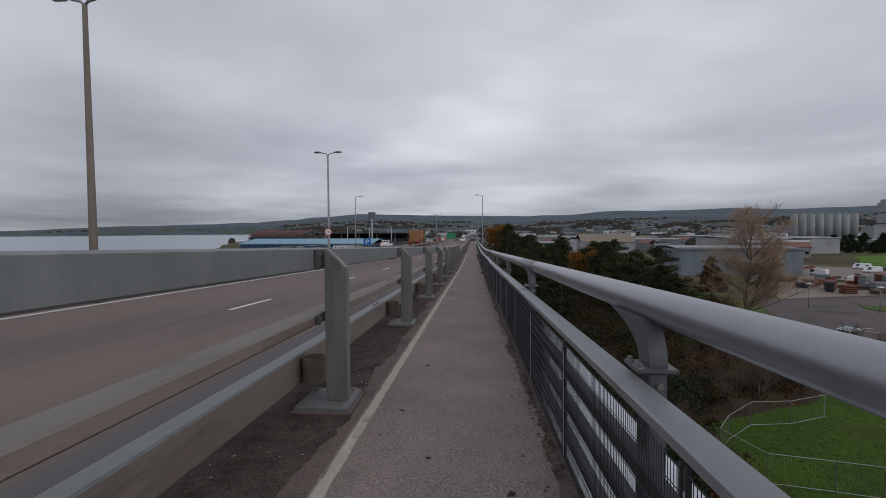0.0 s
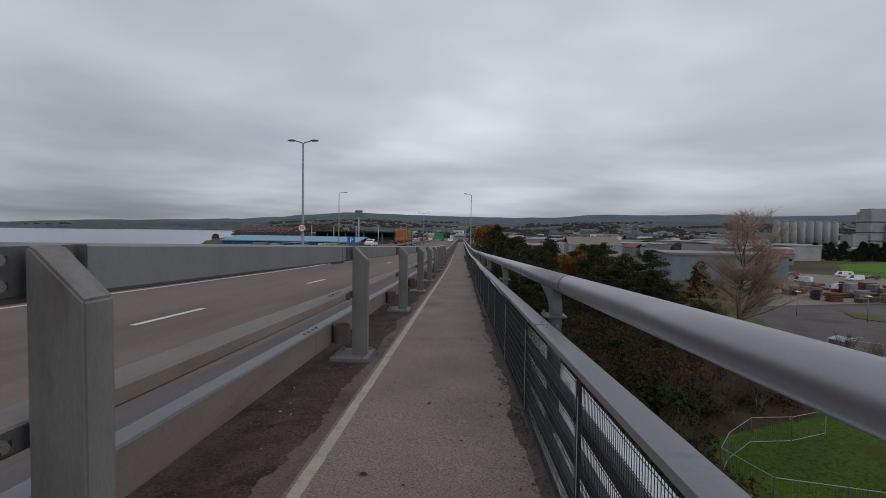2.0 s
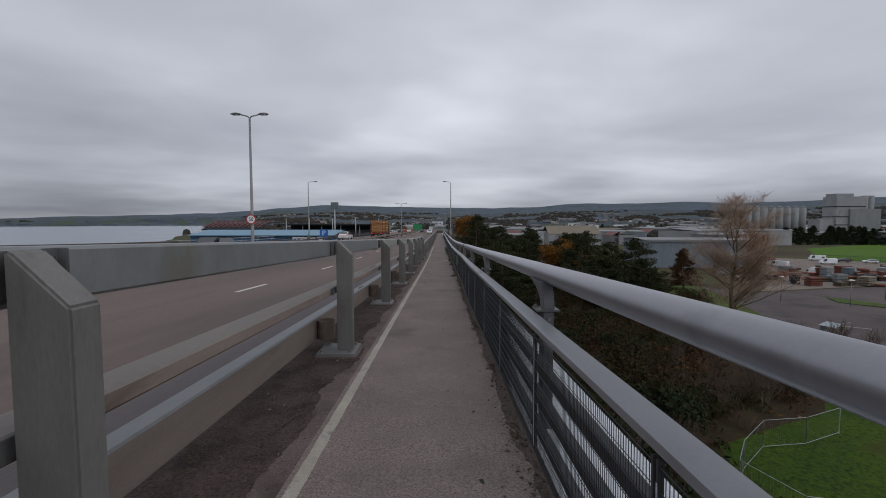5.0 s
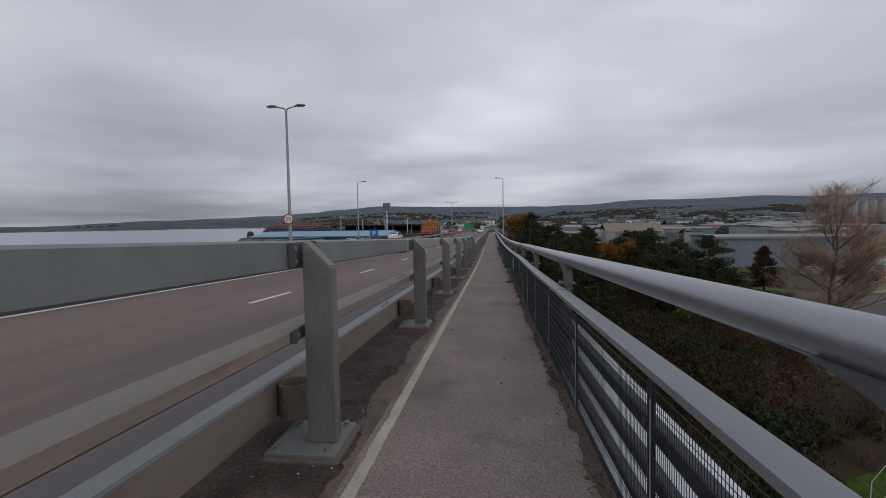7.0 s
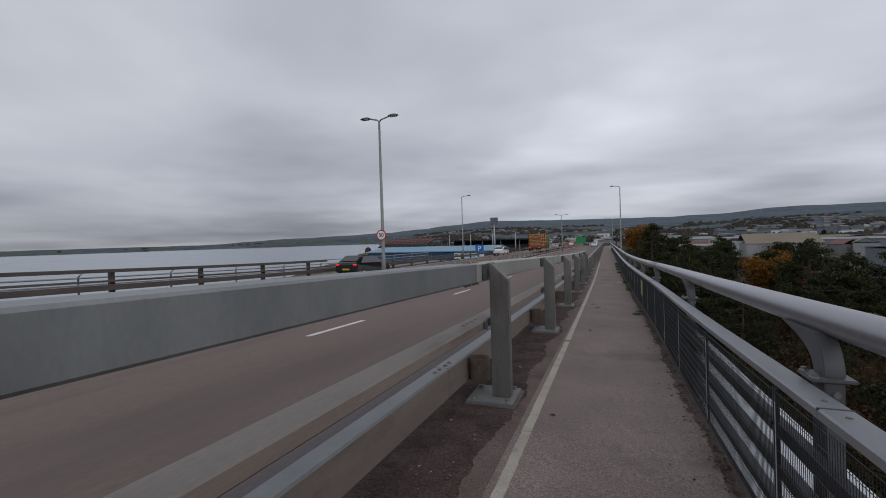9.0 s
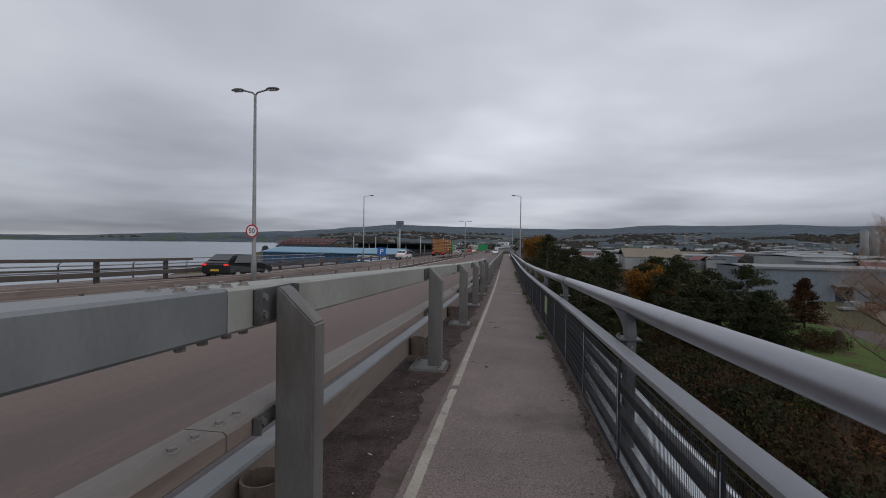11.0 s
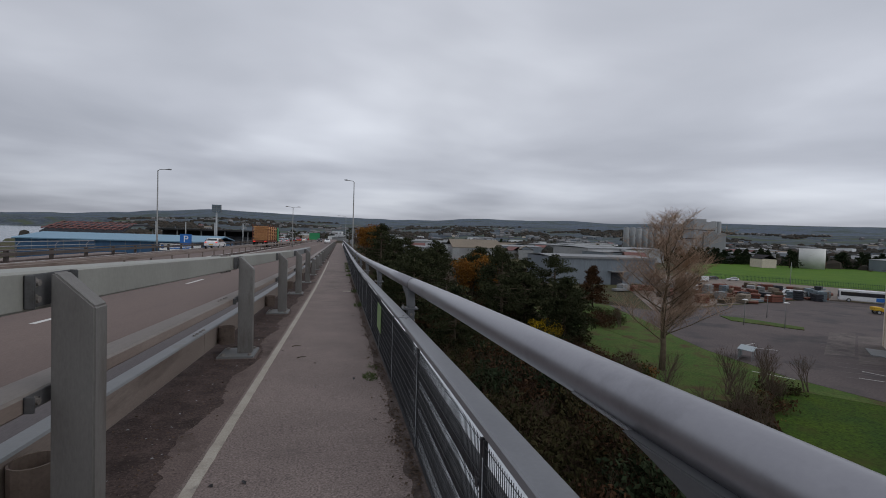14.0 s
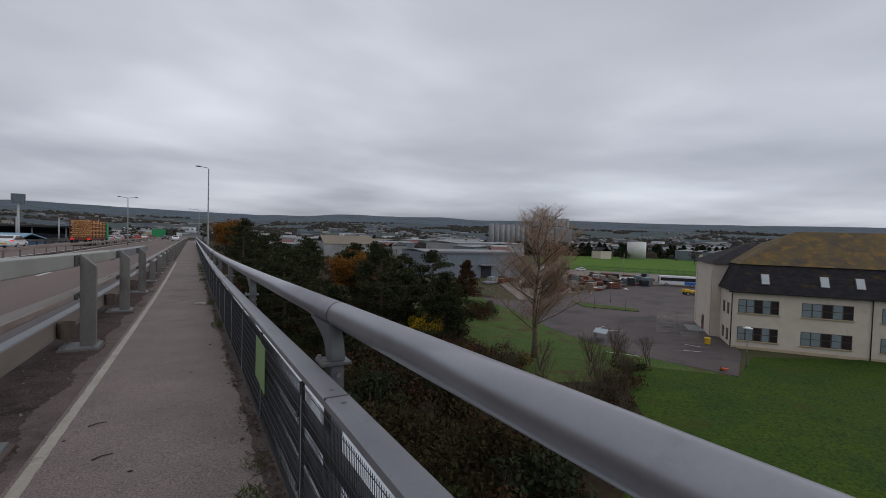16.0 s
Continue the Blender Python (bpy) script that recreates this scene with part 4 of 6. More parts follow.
# far woods and scattered houses on the slopes
gh = random.Random(23)
wv_, wf_, hv_, hf_ = [], [], [], []
for i in range(15000):
    b, rr_ = gh.uniform(-62, 86), 430 + 2100 * gh.random()
    if noise.noise((b * 0.16, rr_ * 0.0035, 1.7)) < -0.02 or land(b, rr_) < SEA:
        continue
    x, y, z = rr_ * math.sin(radians(b)), rr_ * math.cos(radians(b)), land(b, rr_)
    w, h = gh.uniform(3, 7) * (1 + rr_ / 2000), gh.uniform(4, 9)
    if rr_ < 560 and (b < 9 or 33 < b < 47):
        continue
    k = len(wv_)
    for q in range(5):
        a = q * 1.2566 + gh.random()
        wv_.append((x + w * math.cos(a), y + w * math.sin(a), z - 1))
        wv_.append((x + 0.7 * w * math.cos(a), y + 0.7 * w * math.sin(a), z + h * gh.uniform(0.5, 0.8)))
    wv_.append((x, y, z + h))
    for q in range(5):
        n = (q + 1) % 5
        wf_.append((k + 2 * q, k + 2 * n, k + 2 * n + 1, k + 2 * q + 1))
        wf_.append((k + 2 * q + 1, k + 2 * n + 1, k + 10))
tagged(pydata("far_woods", wv_, wf_, M_FARWOOD), "dark woods on the distant slopes", "woods", kind="stuff")
for i in range(800):
    b, rr_ = gh.uniform(-30, 86), 1150 + 1300 * gh.random() ** 1.3
    if noise.noise((b * 0.13, rr_ * 0.003, 9.7)) < 0.02 or land(b, rr_) < SEA:
        continue
    x, y, z = rr_ * math.sin(radians(b)), rr_ * math.cos(radians(b)), land(b, rr_)
    w, d, h = gh.uniform(4, 9), gh.uniform(4, 6), gh.uniform(4, 7)
    k = len(hv_)
    hv_ += [(x - w, y - d, z - 2), (x + w, y - d, z - 2), (x + w, y + d, z - 2), (x - w, y + d, z - 2), (x - w, y - d, z + h), (x + w, y - d, z + h), (x + w, y + d, z + h), (x - w, y + d, z + h), (x - w, y, z + h + 2.5), (x + w, y, z + h + 2.5)]
    hf_ += [(k, k + 1, k + 5, k + 4), (k + 1, k + 2, k + 6, k + 5), (k + 3, k, k + 4, k + 7), (k + 4, k + 5, k + 9, k + 8), (k + 7, k + 8, k + 9, k + 6), (k + 4, k + 8, k + 7), (k + 5, k + 6, k + 9)]
tagged(pydata("far_houses", hv_, hf_, M_FARHOUSE), "scattered pale houses on distant slopes", "houses", kind="stuff")


def emb_z(x, y):
    """The road's embankment south of the bridge, and the flat land."""
    s = max(0.0, min(1.0, (y - 75) / 60))
    f = s * s * (3 - 2 * s)
    edge = 2.5 if x > 0 else -22.0
    out = max(0.0, x - edge) if x > 0 else max(0.0, edge - x)
    return G + max(0.0, (deck_z(y) - 0.5 - G) * f - out * 0.45)


ev, ef = [], []
exs = [-60 + 2.0 * i for i in range(63)]
eys = [72 + 8.0 * i for i in range(44)]
for y in eys:
    for x in exs:
        ev.append((x, y, emb_z(x, y) + 0.05 if -22 > x or x > 2.5 else emb_z(x, y) - 0.35))
for j in range(len(eys) - 1):
    for i in range(len(exs) - 1):
        a = j * len(exs) + i
        ef.append((a, a + 1, a + 1 + len(exs), a + len(exs)))
tagged(pydata("embankment", ev, ef, M_SOIL, smooth=True), "scrubby road embankment beyond the bridge", "embankment", kind="structure")


# ---- trees and scrub ----
def leaf_quads(centres, radii, count, size, seed, squash=0.8, thin=0.45):
    """Many small two-sided leaf clusters round given centres: vertices and faces."""
    g = np.random.RandomState(seed)
    c = np.repeat(np.array(centres, float), count, axis=0)
    rr = np.repeat(np.array(radii, float), count)
    n = len(c)
    d = g.normal(size=(n, 3))
    d /= np.linalg.norm(d, axis=1)[:, None]
    p = c + d * (rr * g.uniform(0.35, 1.0, n) ** 0.6)[:, None] * np.array([1, 1, squash])
    a = g.normal(size=(n, 3))
    a /= np.linalg.norm(a, axis=1)[:, None]
    b = np.cross(a, g.normal(size=(n, 3)))
    b /= np.linalg.norm(b, axis=1)[:, None]
    s = (size * g.uniform(0.55, 1.35, n))[:, None]
    v = np.stack([p - a * s, p + b * s * thin, p + a * s, p - b * s * thin], axis=1).reshape(-1, 3)
    f = np.arange(4 * n).reshape(n, 4)
    return v.tolist(), f.tolist()


def pine(height, seed, leaf, label, category="tree", spread=0.34, low=0.26, clumps=50, per=62, leafsize=0.26):
    g = random.Random(seed)
    e = thing("pine_tree", label, category, "pine trees")
    lean = (g.uniform(-0.3, 0.3), g.uniform(-0.3, 0.3))
    top = Vector((lean[0], lean[1], height))
    bm = tube([(0, 0, -0.3), (lean[0] * 0.3, lean[1] * 0.3, height * 0.4), (lean[0] * 0.7, lean[1] * 0.7, height * 0.75), tuple(top)], [height * 0.02, height * 0.016, height * 0.009, 0.03], 8)
    cs, rs = [], []
    for i in range(clumps):
        s = low + (1 - low) * (i + g.random()) / clumps
        a = g.uniform(0, 6.283)
        prof = min(1.0, (1.04 - s) * 3.2) ** 0.7 * (0.55 + 0.45 * min(1.0, (s - low) * 4.0))
        if leaf in (M_PINE2, M_BROWNLEAF):
            prof = (1.05 - s) / (1.05 - low) * 1.1
        w = height * spread * prof * g.uniform(0.4, 1.1)
        base = Vector((lean[0] * s, lean[1] * s, height * s * 0.94))
        tip = base + Vector((math.cos(a) * w, math.sin(a) * w, g.uniform(-0.02, 0.07) * height))
        rod(base, tip, 0.05 * height / 10, 0.015, 5, bm, False)
        cs.append(tip)
        rs.append(height * g.uniform(0.06, 0.115))
        cs.append(base.lerp(tip, 0.6))
        rs.append(height * g.uniform(0.045, 0.08))
    cs.append(top - Vector((0, 0, 0.2)))
    rs.append(height * 0.06)
    part("trunk", bm, M_BARK, e)
    v, f = leaf_quads([tuple(c) for c in cs], rs, per, leafsize, seed, 0.40, 0.24)
    tagged(pydata("crown", v, f, leaf, e), "uneven needle crown", kind="stuff")
    return e


def bare_tree(height, seed, label, twig, bark, stems=1, depth=5, up=0.62, leaves=None, group="bare trees", name="bare_tree", spread=0.55, kids=(5, 4, 4, 3)):
    g = random.Random(seed)
    e = thing(name, label, "tree", group)
    bm, tw = bmesh.new(), bmesh.new()
    tips = []

    def grow(p, d, ln, r, lv):
        q = p
        cur = d
        for _ in range(2):
            cur = (cur + Vector((g.uniform(-1, 1), g.uniform(-1, 1), g.uniform(-0.2, 0.6))) * 0.13).normalized()
            nq = q + cur * ln * 0.5
            rod(q, nq, r, r * 0.75, 7 if lv < 2 else 3, bm if lv < 2 else tw, False)
            q, r = nq, max(0.008, r * 0.75)
        if lv >= depth:
            tips.append(q)
            return
        n = kids[min(lv, len(kids) - 1)]
        for i in range(n):
            a = g.uniform(0, 6.283)
            s = Vector((math.cos(a), math.sin(a), 0))
            nd = (cur * up + s * spread * g.uniform(0.5, 1.1) + Vector((0, 0, 0.28))).normalized()
            start = p.lerp(q, g.uniform(0.35, 1.0)) if i else q
            grow(start, nd if i else (cur + s * 0.2).normalized(), ln * g.uniform(0.55, 0.78), r * (0.62 if i else 0.85), lv + 1)

    for s in range(stems):
        a = g.uniform(0, 6.283)
        w = 0.0 if stems == 1 else 0.45
        grow(Vector((0.15 * s, 0, -0.2)), Vector((math.cos(a) * w, math.sin(a) * w, 1)).normalized(), height * 0.30, height * 0.016, 0)
    part("trunk", bm, bark, e)
    tagged(part("twig_haze", tw, twig, e), "fine bare twigs", kind="stuff")
    if leaves:
        v, f = leaf_quads([tuple(t) for t in tips], [height * 0.055] * len(tips), 13, 0.08 + height * 0.008, seed)
        tagged(pydata("foliage", v, f, leaves, e), "sparse withered leaves", kind="stuff")
    return e


def bush(size, seed, leaf, label, per=60, clumps=16, group="bushes", leafsize=0.11, twig=None, name="bush", flower=None):
    g = random.Random(seed)
    e = thing(name, label, "bush", group)
    bm = bmesh.new()
    cs, rs = [], []
    for i in range(clumps):
        a, r = g.uniform(0, 6.283), size * 0.55 * math.sqrt(g.random())
        z = size * (0.25 + 0.55 * g.random() * (1 - 0.5 * r / size))
        tip = Vector((math.cos(a) * r, math.sin(a) * r, z))
        rod((0, 0, -0.1), tip, 0.03, 0.012, 4, bm, False)
        for _ in range(5):
            rod(tip * 0.6, tip + Vector((g.uniform(-1, 1), g.uniform(-1, 1), g.uniform(0.1, 1.0))) * size * 0.28, 0.014, 0.005, 3, bm, False)
        cs.append(tuple(tip))
        rs.append(size * g.uniform(0.16, 0.27))
    tagged(part("stem_tangle", bm, twig or M_TWIG_R, e), "tangled stems", kind="stuff")
    v, f = leaf_quads(cs, rs, per, leafsize, seed)
    tagged(pydata("foliage", v, f, leaf, e), "ragged foliage", kind="stuff")
    if flower:
        c2 = [(x * 1.05, y * 1.05, z + 0.08 * size) for x, y, z in cs if z > size * 0.35]
        v, f = leaf_quads(c2, [size * 0.22] * len(c2), 230, 0.085, seed + 1, 0.9)
        tagged(pydata("blossom", v, f, flower, e), "yellow blossom", kind="stuff")
    return e


def put(e, x, y, z=None, turn=0.0):
    e.matrix_basis = pose(x, y, emb_z(x, y) if z is None else z, 0, 0, turn)
    return e


def again(e, x, y, turn, z=None):
    return copy_thing(e, pose(x, y, emb_z(x, y) if z is None else z, 0, 0, turn))


rg = random.Random(11)
pA = put(pine(13.2, 21, M_PINE, "tall dark green pine with broken crown"), 22.6, 76.2)
pB = put(pine(12.0, 22, M_PINE, "dark green pine with spreading crown", spread=0.36), 12.5, 88.0)
pC = put(pine(9.6, 23, M_PINE, "dense dark green pine with low crown", spread=0.33, low=0.08, clumps=70), 29.5, 71.0)
pD = put(pine(9.0, 24, M_PINE, "young green pine with low crown", spread=0.32, low=0.15), 13.0, 66.0)
pE = put(pine(9.2, 25, M_BROWNLEAF, "brown-tinged larch beside the car park", spread=0.40, low=0.08, clumps=90, per=60), 54.0, 103.0)
PINES = [(16.5, 96, 13), (12.5, 97, 12), (26, 86, 13), (9, 90, 12), (15, 108, 12), (9.5, 118, 11), (20, 116, 12), (28, 104, 12), (13.5, 128, 10), (24, 128, 12), (33, 92, 11), (30, 118, 12), (8, 78, 11), (10.5, 136, 9), (19, 140, 10), (36, 112, 11), (38, 134, 11), (28, 146, 11), (12, 152, 8), (20, 164, 9), (32, 168, 10), (44, 150, 11), (10.5, 73, 10), (9, 104, 12), (26, 96, 12), (34, 82, 9)]
for i, (x, y, hh) in enumerate(PINES):
    again((pA, pB, pA, pD, pB)[i % 5], x + rg.uniform(-1, 1), y + rg.uniform(-2, 2), rg.uniform(0, 360), emb_z(x, y) + rg.uniform(-2.2, 0.3))
again(pC, 27.0, 78.0, 120)
again(pC, 33.5, 76.0, 40, G - 2.0)
oA = put(bare_tree(14.5, 31, "orange-leaved autumn tree among pines", M_TWIG, M_BARK, 2, 4, leaves=M_ORANGE, group="autumn trees", name="autumn_tree", spread=0.36), 21.0, 91.5)
bpy.context.view_layer.update()
again(oA, 8.0, 139, 80, emb_z(8, 139) - 2.5)
again(oA, 6.0, 150, 10, emb_z(6, 150) - 3.5)
again(oA, 30, 100, 200)
rA = put(bare_tree(10.0, 32, "leafless russet brown woodland tree", M_TWIG_R, M_BARK, 2, 4, group="russet trees"), 34.0, 98.0)
for x, y in ((26, 108), (38, 104), (22, 100), (41, 122), (17, 122), (45, 130), (36, 88), (14, 145), (24, 152), (50, 142), (7, 165), (5, 182), (9, 200), (14, 178), (40, 170), (30, 185), (18, 215), (26, 205)):
    again(rA, x, y, rg.uniform(0, 360))
rF = put(bare_tree(9.5, 33, "far leafless brown woodland tree", M_TWIG_R, M_BARK, 3, 3, group="russet trees", kids=(5, 5, 5)), 12, 230)
pF = put(pine(11, 26, M_PINE, "far dark green pine tree", spread=0.36, per=18, leafsize=0.34), 20, 235)
for i in range(26):
    x, y = rg.uniform(-64, -24), rg.uniform(210, 400)
    again((rF, pF, rF)[i % 3], x, y, rg.uniform(0, 360))
for i in range(22):
    x, y = rg.uniform(4, 60), rg.uniform(215, 420)
    again((rF, pF, rF)[i % 3], x, y, rg.uniform(0, 360))


def poplar_tree(height, seed, label):
    g = random.Random(seed)
    e = thing("poplar_tree", label, "tree")
    bm, tw = bmesh.new(), bmesh.new()
    tube([(0, 0, -0.3), (0.1, 0.05, height * 0.14), (-0.1, 0.1, height * 0.34), (0.15, -0.1, height * 0.6), (0.05, 0, height * 0.93)], [0.27, 0.22, 0.15, 0.08, 0.015], 10, bm)

    def shoot(p, d, ln, r, lv):
        """A bending, rising shoot with finer ones along it."""
        pts = [p]
        n = 5 if lv == 0 else 3
        for k in range(n):
            d = (d + Vector((g.uniform(-0.14, 0.14), g.uniform(-0.14, 0.14), 0.09 if lv == 0 else 0.06))).normalized()
            pts.append(pts[-1] + d * ln / n)
        for k in range(n):
            ra, rb = r * (1 - 0.8 * k / n), r * (1 - 0.8 * (k + 1) / n)
            rod(pts[k], pts[k + 1], max(ra, 0.007), max(rb, 0.006), 5 if lv == 0 else 3, bm if lv == 0 else tw, False)
        if lv == 3:
            return
        for k in range((11, 6, 4)[lv]):
            q = g.uniform(0.16, 1.0) * n
            m_ = min(n - 1, int(q))
            at = pts[m_].lerp(pts[m_ + 1], q - m_)
            a = g.uniform(0, 6.283)
            b = (d * 0.8 + Vector((math.cos(a), math.sin(a), 0.3)) * g.uniform(0.6, 1.2)).normalized()
            shoot(at, b, ln * g.uniform(0.22, 0.42) if lv < 2 else g.uniform(0.45, 1.1), r * (0.36 if lv == 0 else 0.5), lv + 1)

    fork = [(0, 0, height * 0.2), (0.9, 0.5, height * 0.32), (1.7, 0.9, height * 0.5), (2.1, 1.0, height * 0.74)]
    tube(fork, [0.16, 0.12, 0.075, 0.015], 8, bm)
    for i in range(9):
        q = g.uniform(0.6, 2.9)
        a = g.uniform(0, 6.283)
        shoot(Vector(fork[int(q)]).lerp(Vector(fork[int(q) + 1]), q % 1), Vector((math.cos(a), math.sin(a), 1.1)).normalized(), height * g.uniform(0.12, 0.22), 0.05, 0)
    for i in range(30):
        h = 0.17 + 0.67 * g.random()
        a = g.uniform(0, 6.283)
        out = g.uniform(0.5, 1.5) * (1.3 - 0.5 * h)
        d = Vector((math.cos(a) * out, math.sin(a) * out, 1.0)).normalized()
        ln = height * g.uniform(0.65, 1.0) * (0.42 - 0.27 * h)
        shoot(Vector((0, 0, height * h)), d, ln, 0.03 + 0.006 * ln, 0)
    for b in (bm, tw):
        bmesh.ops.scale(b, vec=(1.42, 1.42, 1.0), verts=b.verts[:])
    part("trunk", bm, M_BARK_P, e)
    tagged(part("twig_crown", tw, M_TWIG_P, e), "haze of fine bare twigs", kind="stuff")
    return e


poplar = put(poplar_tree(18.8, 47, "tall bare poplar with fine upright twigs"), 36.3, 60.6, G)
bA = put(bush(3.4, 41, M_BROWNLEAF, "russet brown scrub bush", 34, leafsize=0.15), 12, 36)
bB = put(bush(3.0, 42, M_SCRUB, "dull green scrub bush", 40, leafsize=0.15), 16, 42)
bC = put(bush(3.8, 43, M_BROOM, "dark evergreen broom bush", 48, leafsize=0.15), 10, 46)
bD = put(bush(4.2, 44, M_BROOM, "broom bush with yellow blossom", 60, 18, "gorse bushes", 0.10, flower=M_GORSE, name="gorse_bush"), 27.5, 72.0)
bE = put(bare_tree(5.0, 45, "bare brown shrub with many stems", M_TWIG, M_BARK, 4, 4, up=0.7, group="bare shrubs", name="bare_shrub", kids=(3, 3, 3, 2)), 31.0, 43.5)
for x, y in ((28.5, 46.5), (33, 47), (26, 41), (35.5, 50), (24, 44), (30, 51), (38, 53), (20, 41), (22, 47), (27, 54), (33, 56), (41, 52.5), (43.5, 54.5), (45.5, 52.5), (40.5, 56.5), (46.5, 57)):
    again(bE, x + rg.uniform(-1, 1), y + rg.uniform(-1, 1), rg.uniform(0, 360))
bF = put(bush(6.0, 46, M_BROWNLEAF, "tall tangled russet thicket", 36, 24, "thickets", 0.17, name="thicket"), 6, 30)
bG = put(bush(5.4, 48, M_SCRUB, "tall dull green thicket", 46, 24, "thickets", 0.17, name="thicket"), 7, 40)
bH = put(bush(2.6, 49, M_BRACKEN, "orange brown bracken clump", 34, 14, "bracken clumps", 0.16, name="bracken"), 9, 33)
bI = put(bush(4.6, 52, M_PINE2, "dark evergreen thicket of young conifers", 60, 20, "thickets", 0.2, name="thicket"), 8, 52)
bJ = put(bush(3.4, 61, M_BROWNLEAF, "russet brown scrub with small leaves", 130, 18, leafsize=0.06), 4.6, 9.0)
bK = put(bush(3.2, 62, M_SCRUB, "dull green scrub with small leaves", 140, 18, leafsize=0.06), 6.0, 13.0)
n_done = 0
for i in range(1500):
    x, y = rg.uniform(2.2, 48), rg.uniform(6, 104)
    lim = 15.0 if y < 34 else 17 + (y - 34) * 0.62
    if x > lim or n_done > 300 or (33 < x < 44 and 64 < y < 110):
        continue
    n_done += 1
    tall = x < 24 and rg.random() < 0.5
    near = (bJ, bJ, bK)[rg.randrange(3)]
    again(near if y < 24 else (bF, bG, bI)[rg.randrange(3)] if tall else (bA, bB, bC, bA, bH, bE)[rg.randrange(6)], x, y, rg.uniform(0, 360), emb_z(x, y) - rg.uniform(0.0, 1.1))
for i in range(26):
    s = i / 25
    x, y = 17 + 27 * s + rg.uniform(-0.8, 0.6), 37 + 15.5 * s + rg.uniform(-0.4, 1.6)
    again((bA, bE, bB, bE, bB)[i % 5], x, y, rg.uniform(0, 360), G - rg.uniform(0.9, 1.8))

EDGE = ((16, 12), (16.8, 30), (18.5, 35), (24, 37.5), (30, 40), (38, 49), (44.5, 53.5))
for (xa, ya), (xb, yb) in zip(EDGE, EDGE[1:]):
    n = int(math.hypot(xb - xa, yb - ya) / 1.25)
    for i in range(n):
        s = (i + rg.random()) / n
        x, y = xa + (xb - xa) * s - rg.uniform(-0.2, 2.2), ya + (yb - ya) * s + rg.uniform(-0.3, 1.6)
        again((bH, bH, bA, bB, bH, bE)[rg.randrange(6)], x, y, rg.uniform(0, 360), G - rg.uniform(1.4, 2.3))

# ---- the office building beside the car park ----
OX, OY, OS = 66.19, 53.37, 1.1036
UX, UY = 0.6340 * OS, -0.7733 * OS
VX, VY = 0.7733 * OS, 0.6340 * OS
OM = Matrix(((UX, VX, 0, OX), (UY, VY, 0, OY), (0, 0, OS, G), (0, 0, 0, 1)))


def quoins(parent, x, y, z1, wx, wy):
    for i in range(int(z1 / 0.45)):
        w = 0.42 if i % 2 else 0.28
        part("quoin", box(x - 0.03, x + w * wx + 0.03, y - 0.03, y + w * wy + 0.03, 0.05 + i * 0.45, 0.45 + i * 0.45, 0.01), M_QUOIN, parent)


def window_block(parent, x0, x1, z0, z1, y, panes):
    w = part("window", box(x0, x1, y - 0.02, y + 0.10, z0, z1), M_WINFRAME, parent, "dark framed window")
    part("sill", box(x0 - 0.1, x1 + 0.1, y - 0.16, y, z0 - 0.12, z0, 0.01), M_QUOIN, w)
    st = (x1 - x0) / panes
    for i in range(panes):
        blind = i in (0, 1, 3)
        for za, zb in ((z0 + 0.06, z0 + (z1 - z0) * 0.5 - 0.04), (z0 + (z1 - z0) * 0.5 + 0.04, z1 - 0.06)):
            part("pane", box(x0 + st * i + 0.07, x0 + st * (i + 1) - 0.07, y - 0.045, y - 0.02, za, zb), M_BLIND if blind else M_OPENING, w)


office = thing("office_building", "cream rendered office with mossy slate mansard roof", "building", "", OM)
EH, BH, RH = 7.3, 10.7, 15.2
part("wall", box(0, 46, 0, 17, 0, EH), M_RENDER, office, "cream harled wall")
part("plinth", box(-0.06, 46, -0.08, 0.0, 0, 0.35, 0.01), M_QUOIN, office)
bm = bmesh.new()
lo = [(-0.4, -0.4, EH), (46.4, -0.4, EH), (46.4, 17.4, EH), (-0.4, 17.4, EH)]
mi = [(1.0, 1.2, BH), (45, 1.2, BH), (45, 15.8, BH), (1.0, 15.8, BH)]
va, vb = [bm.verts.new(p) for p in lo], [bm.verts.new(p) for p in mi]
for i in range(4):
    bm.faces.new((va[i], va[(i + 1) % 4], vb[(i + 1) % 4], vb[i]))
bm.faces.new(va[::-1])
bm.faces.new(vb)
part("mansard_slope", bm, M_SLATE, office, "steep dark slate slope")
bm = bmesh.new()
lo = [bm.verts.new(p) for p in ((0.8, 1.0, BH + 0.01), (45.2, 1.0, BH + 0.01), (45.2, 16.0, BH + 0.01), (0.8, 16.0, BH + 0.01))]
r0, r1 = bm.verts.new((9.0, 8.5, RH)), bm.verts.new((38, 8.5, RH))
for f in ((lo[0], lo[1], r1, r0), (lo[1], lo[2], r1), (lo[2], lo[3], r0, r1), (lo[3], lo[0], r0), (lo[3], lo[2], lo[1], lo[0])):
    bm.faces.new(f)
part("upper_roof", bm, M_MOSS, office, "orange mossy upper roof")
part("gutter", box(-0.5, 46.5, -0.55, -0.38, EH - 0.12, EH + 0.02, 0.02), M_BLACK, office)
part("fascia_soffit", box(-0.4, 46.4, -0.4, 0.0, EH - 0.16, EH - 0.02), M_WINFRAME, office)
for z0, z1 in ((4.6, 6.3), (1.1, 2.8)):
    for x0, x1, n in ((0.7, 5.0, 5), (7.3, 12.3, 5), (14.9, 19.9, 5), (22.5, 27.5, 5), (30, 35, 5), (37.5, 42.5, 5)):
        window_block(office, x0, x1, z0, z1, 0.0, n)
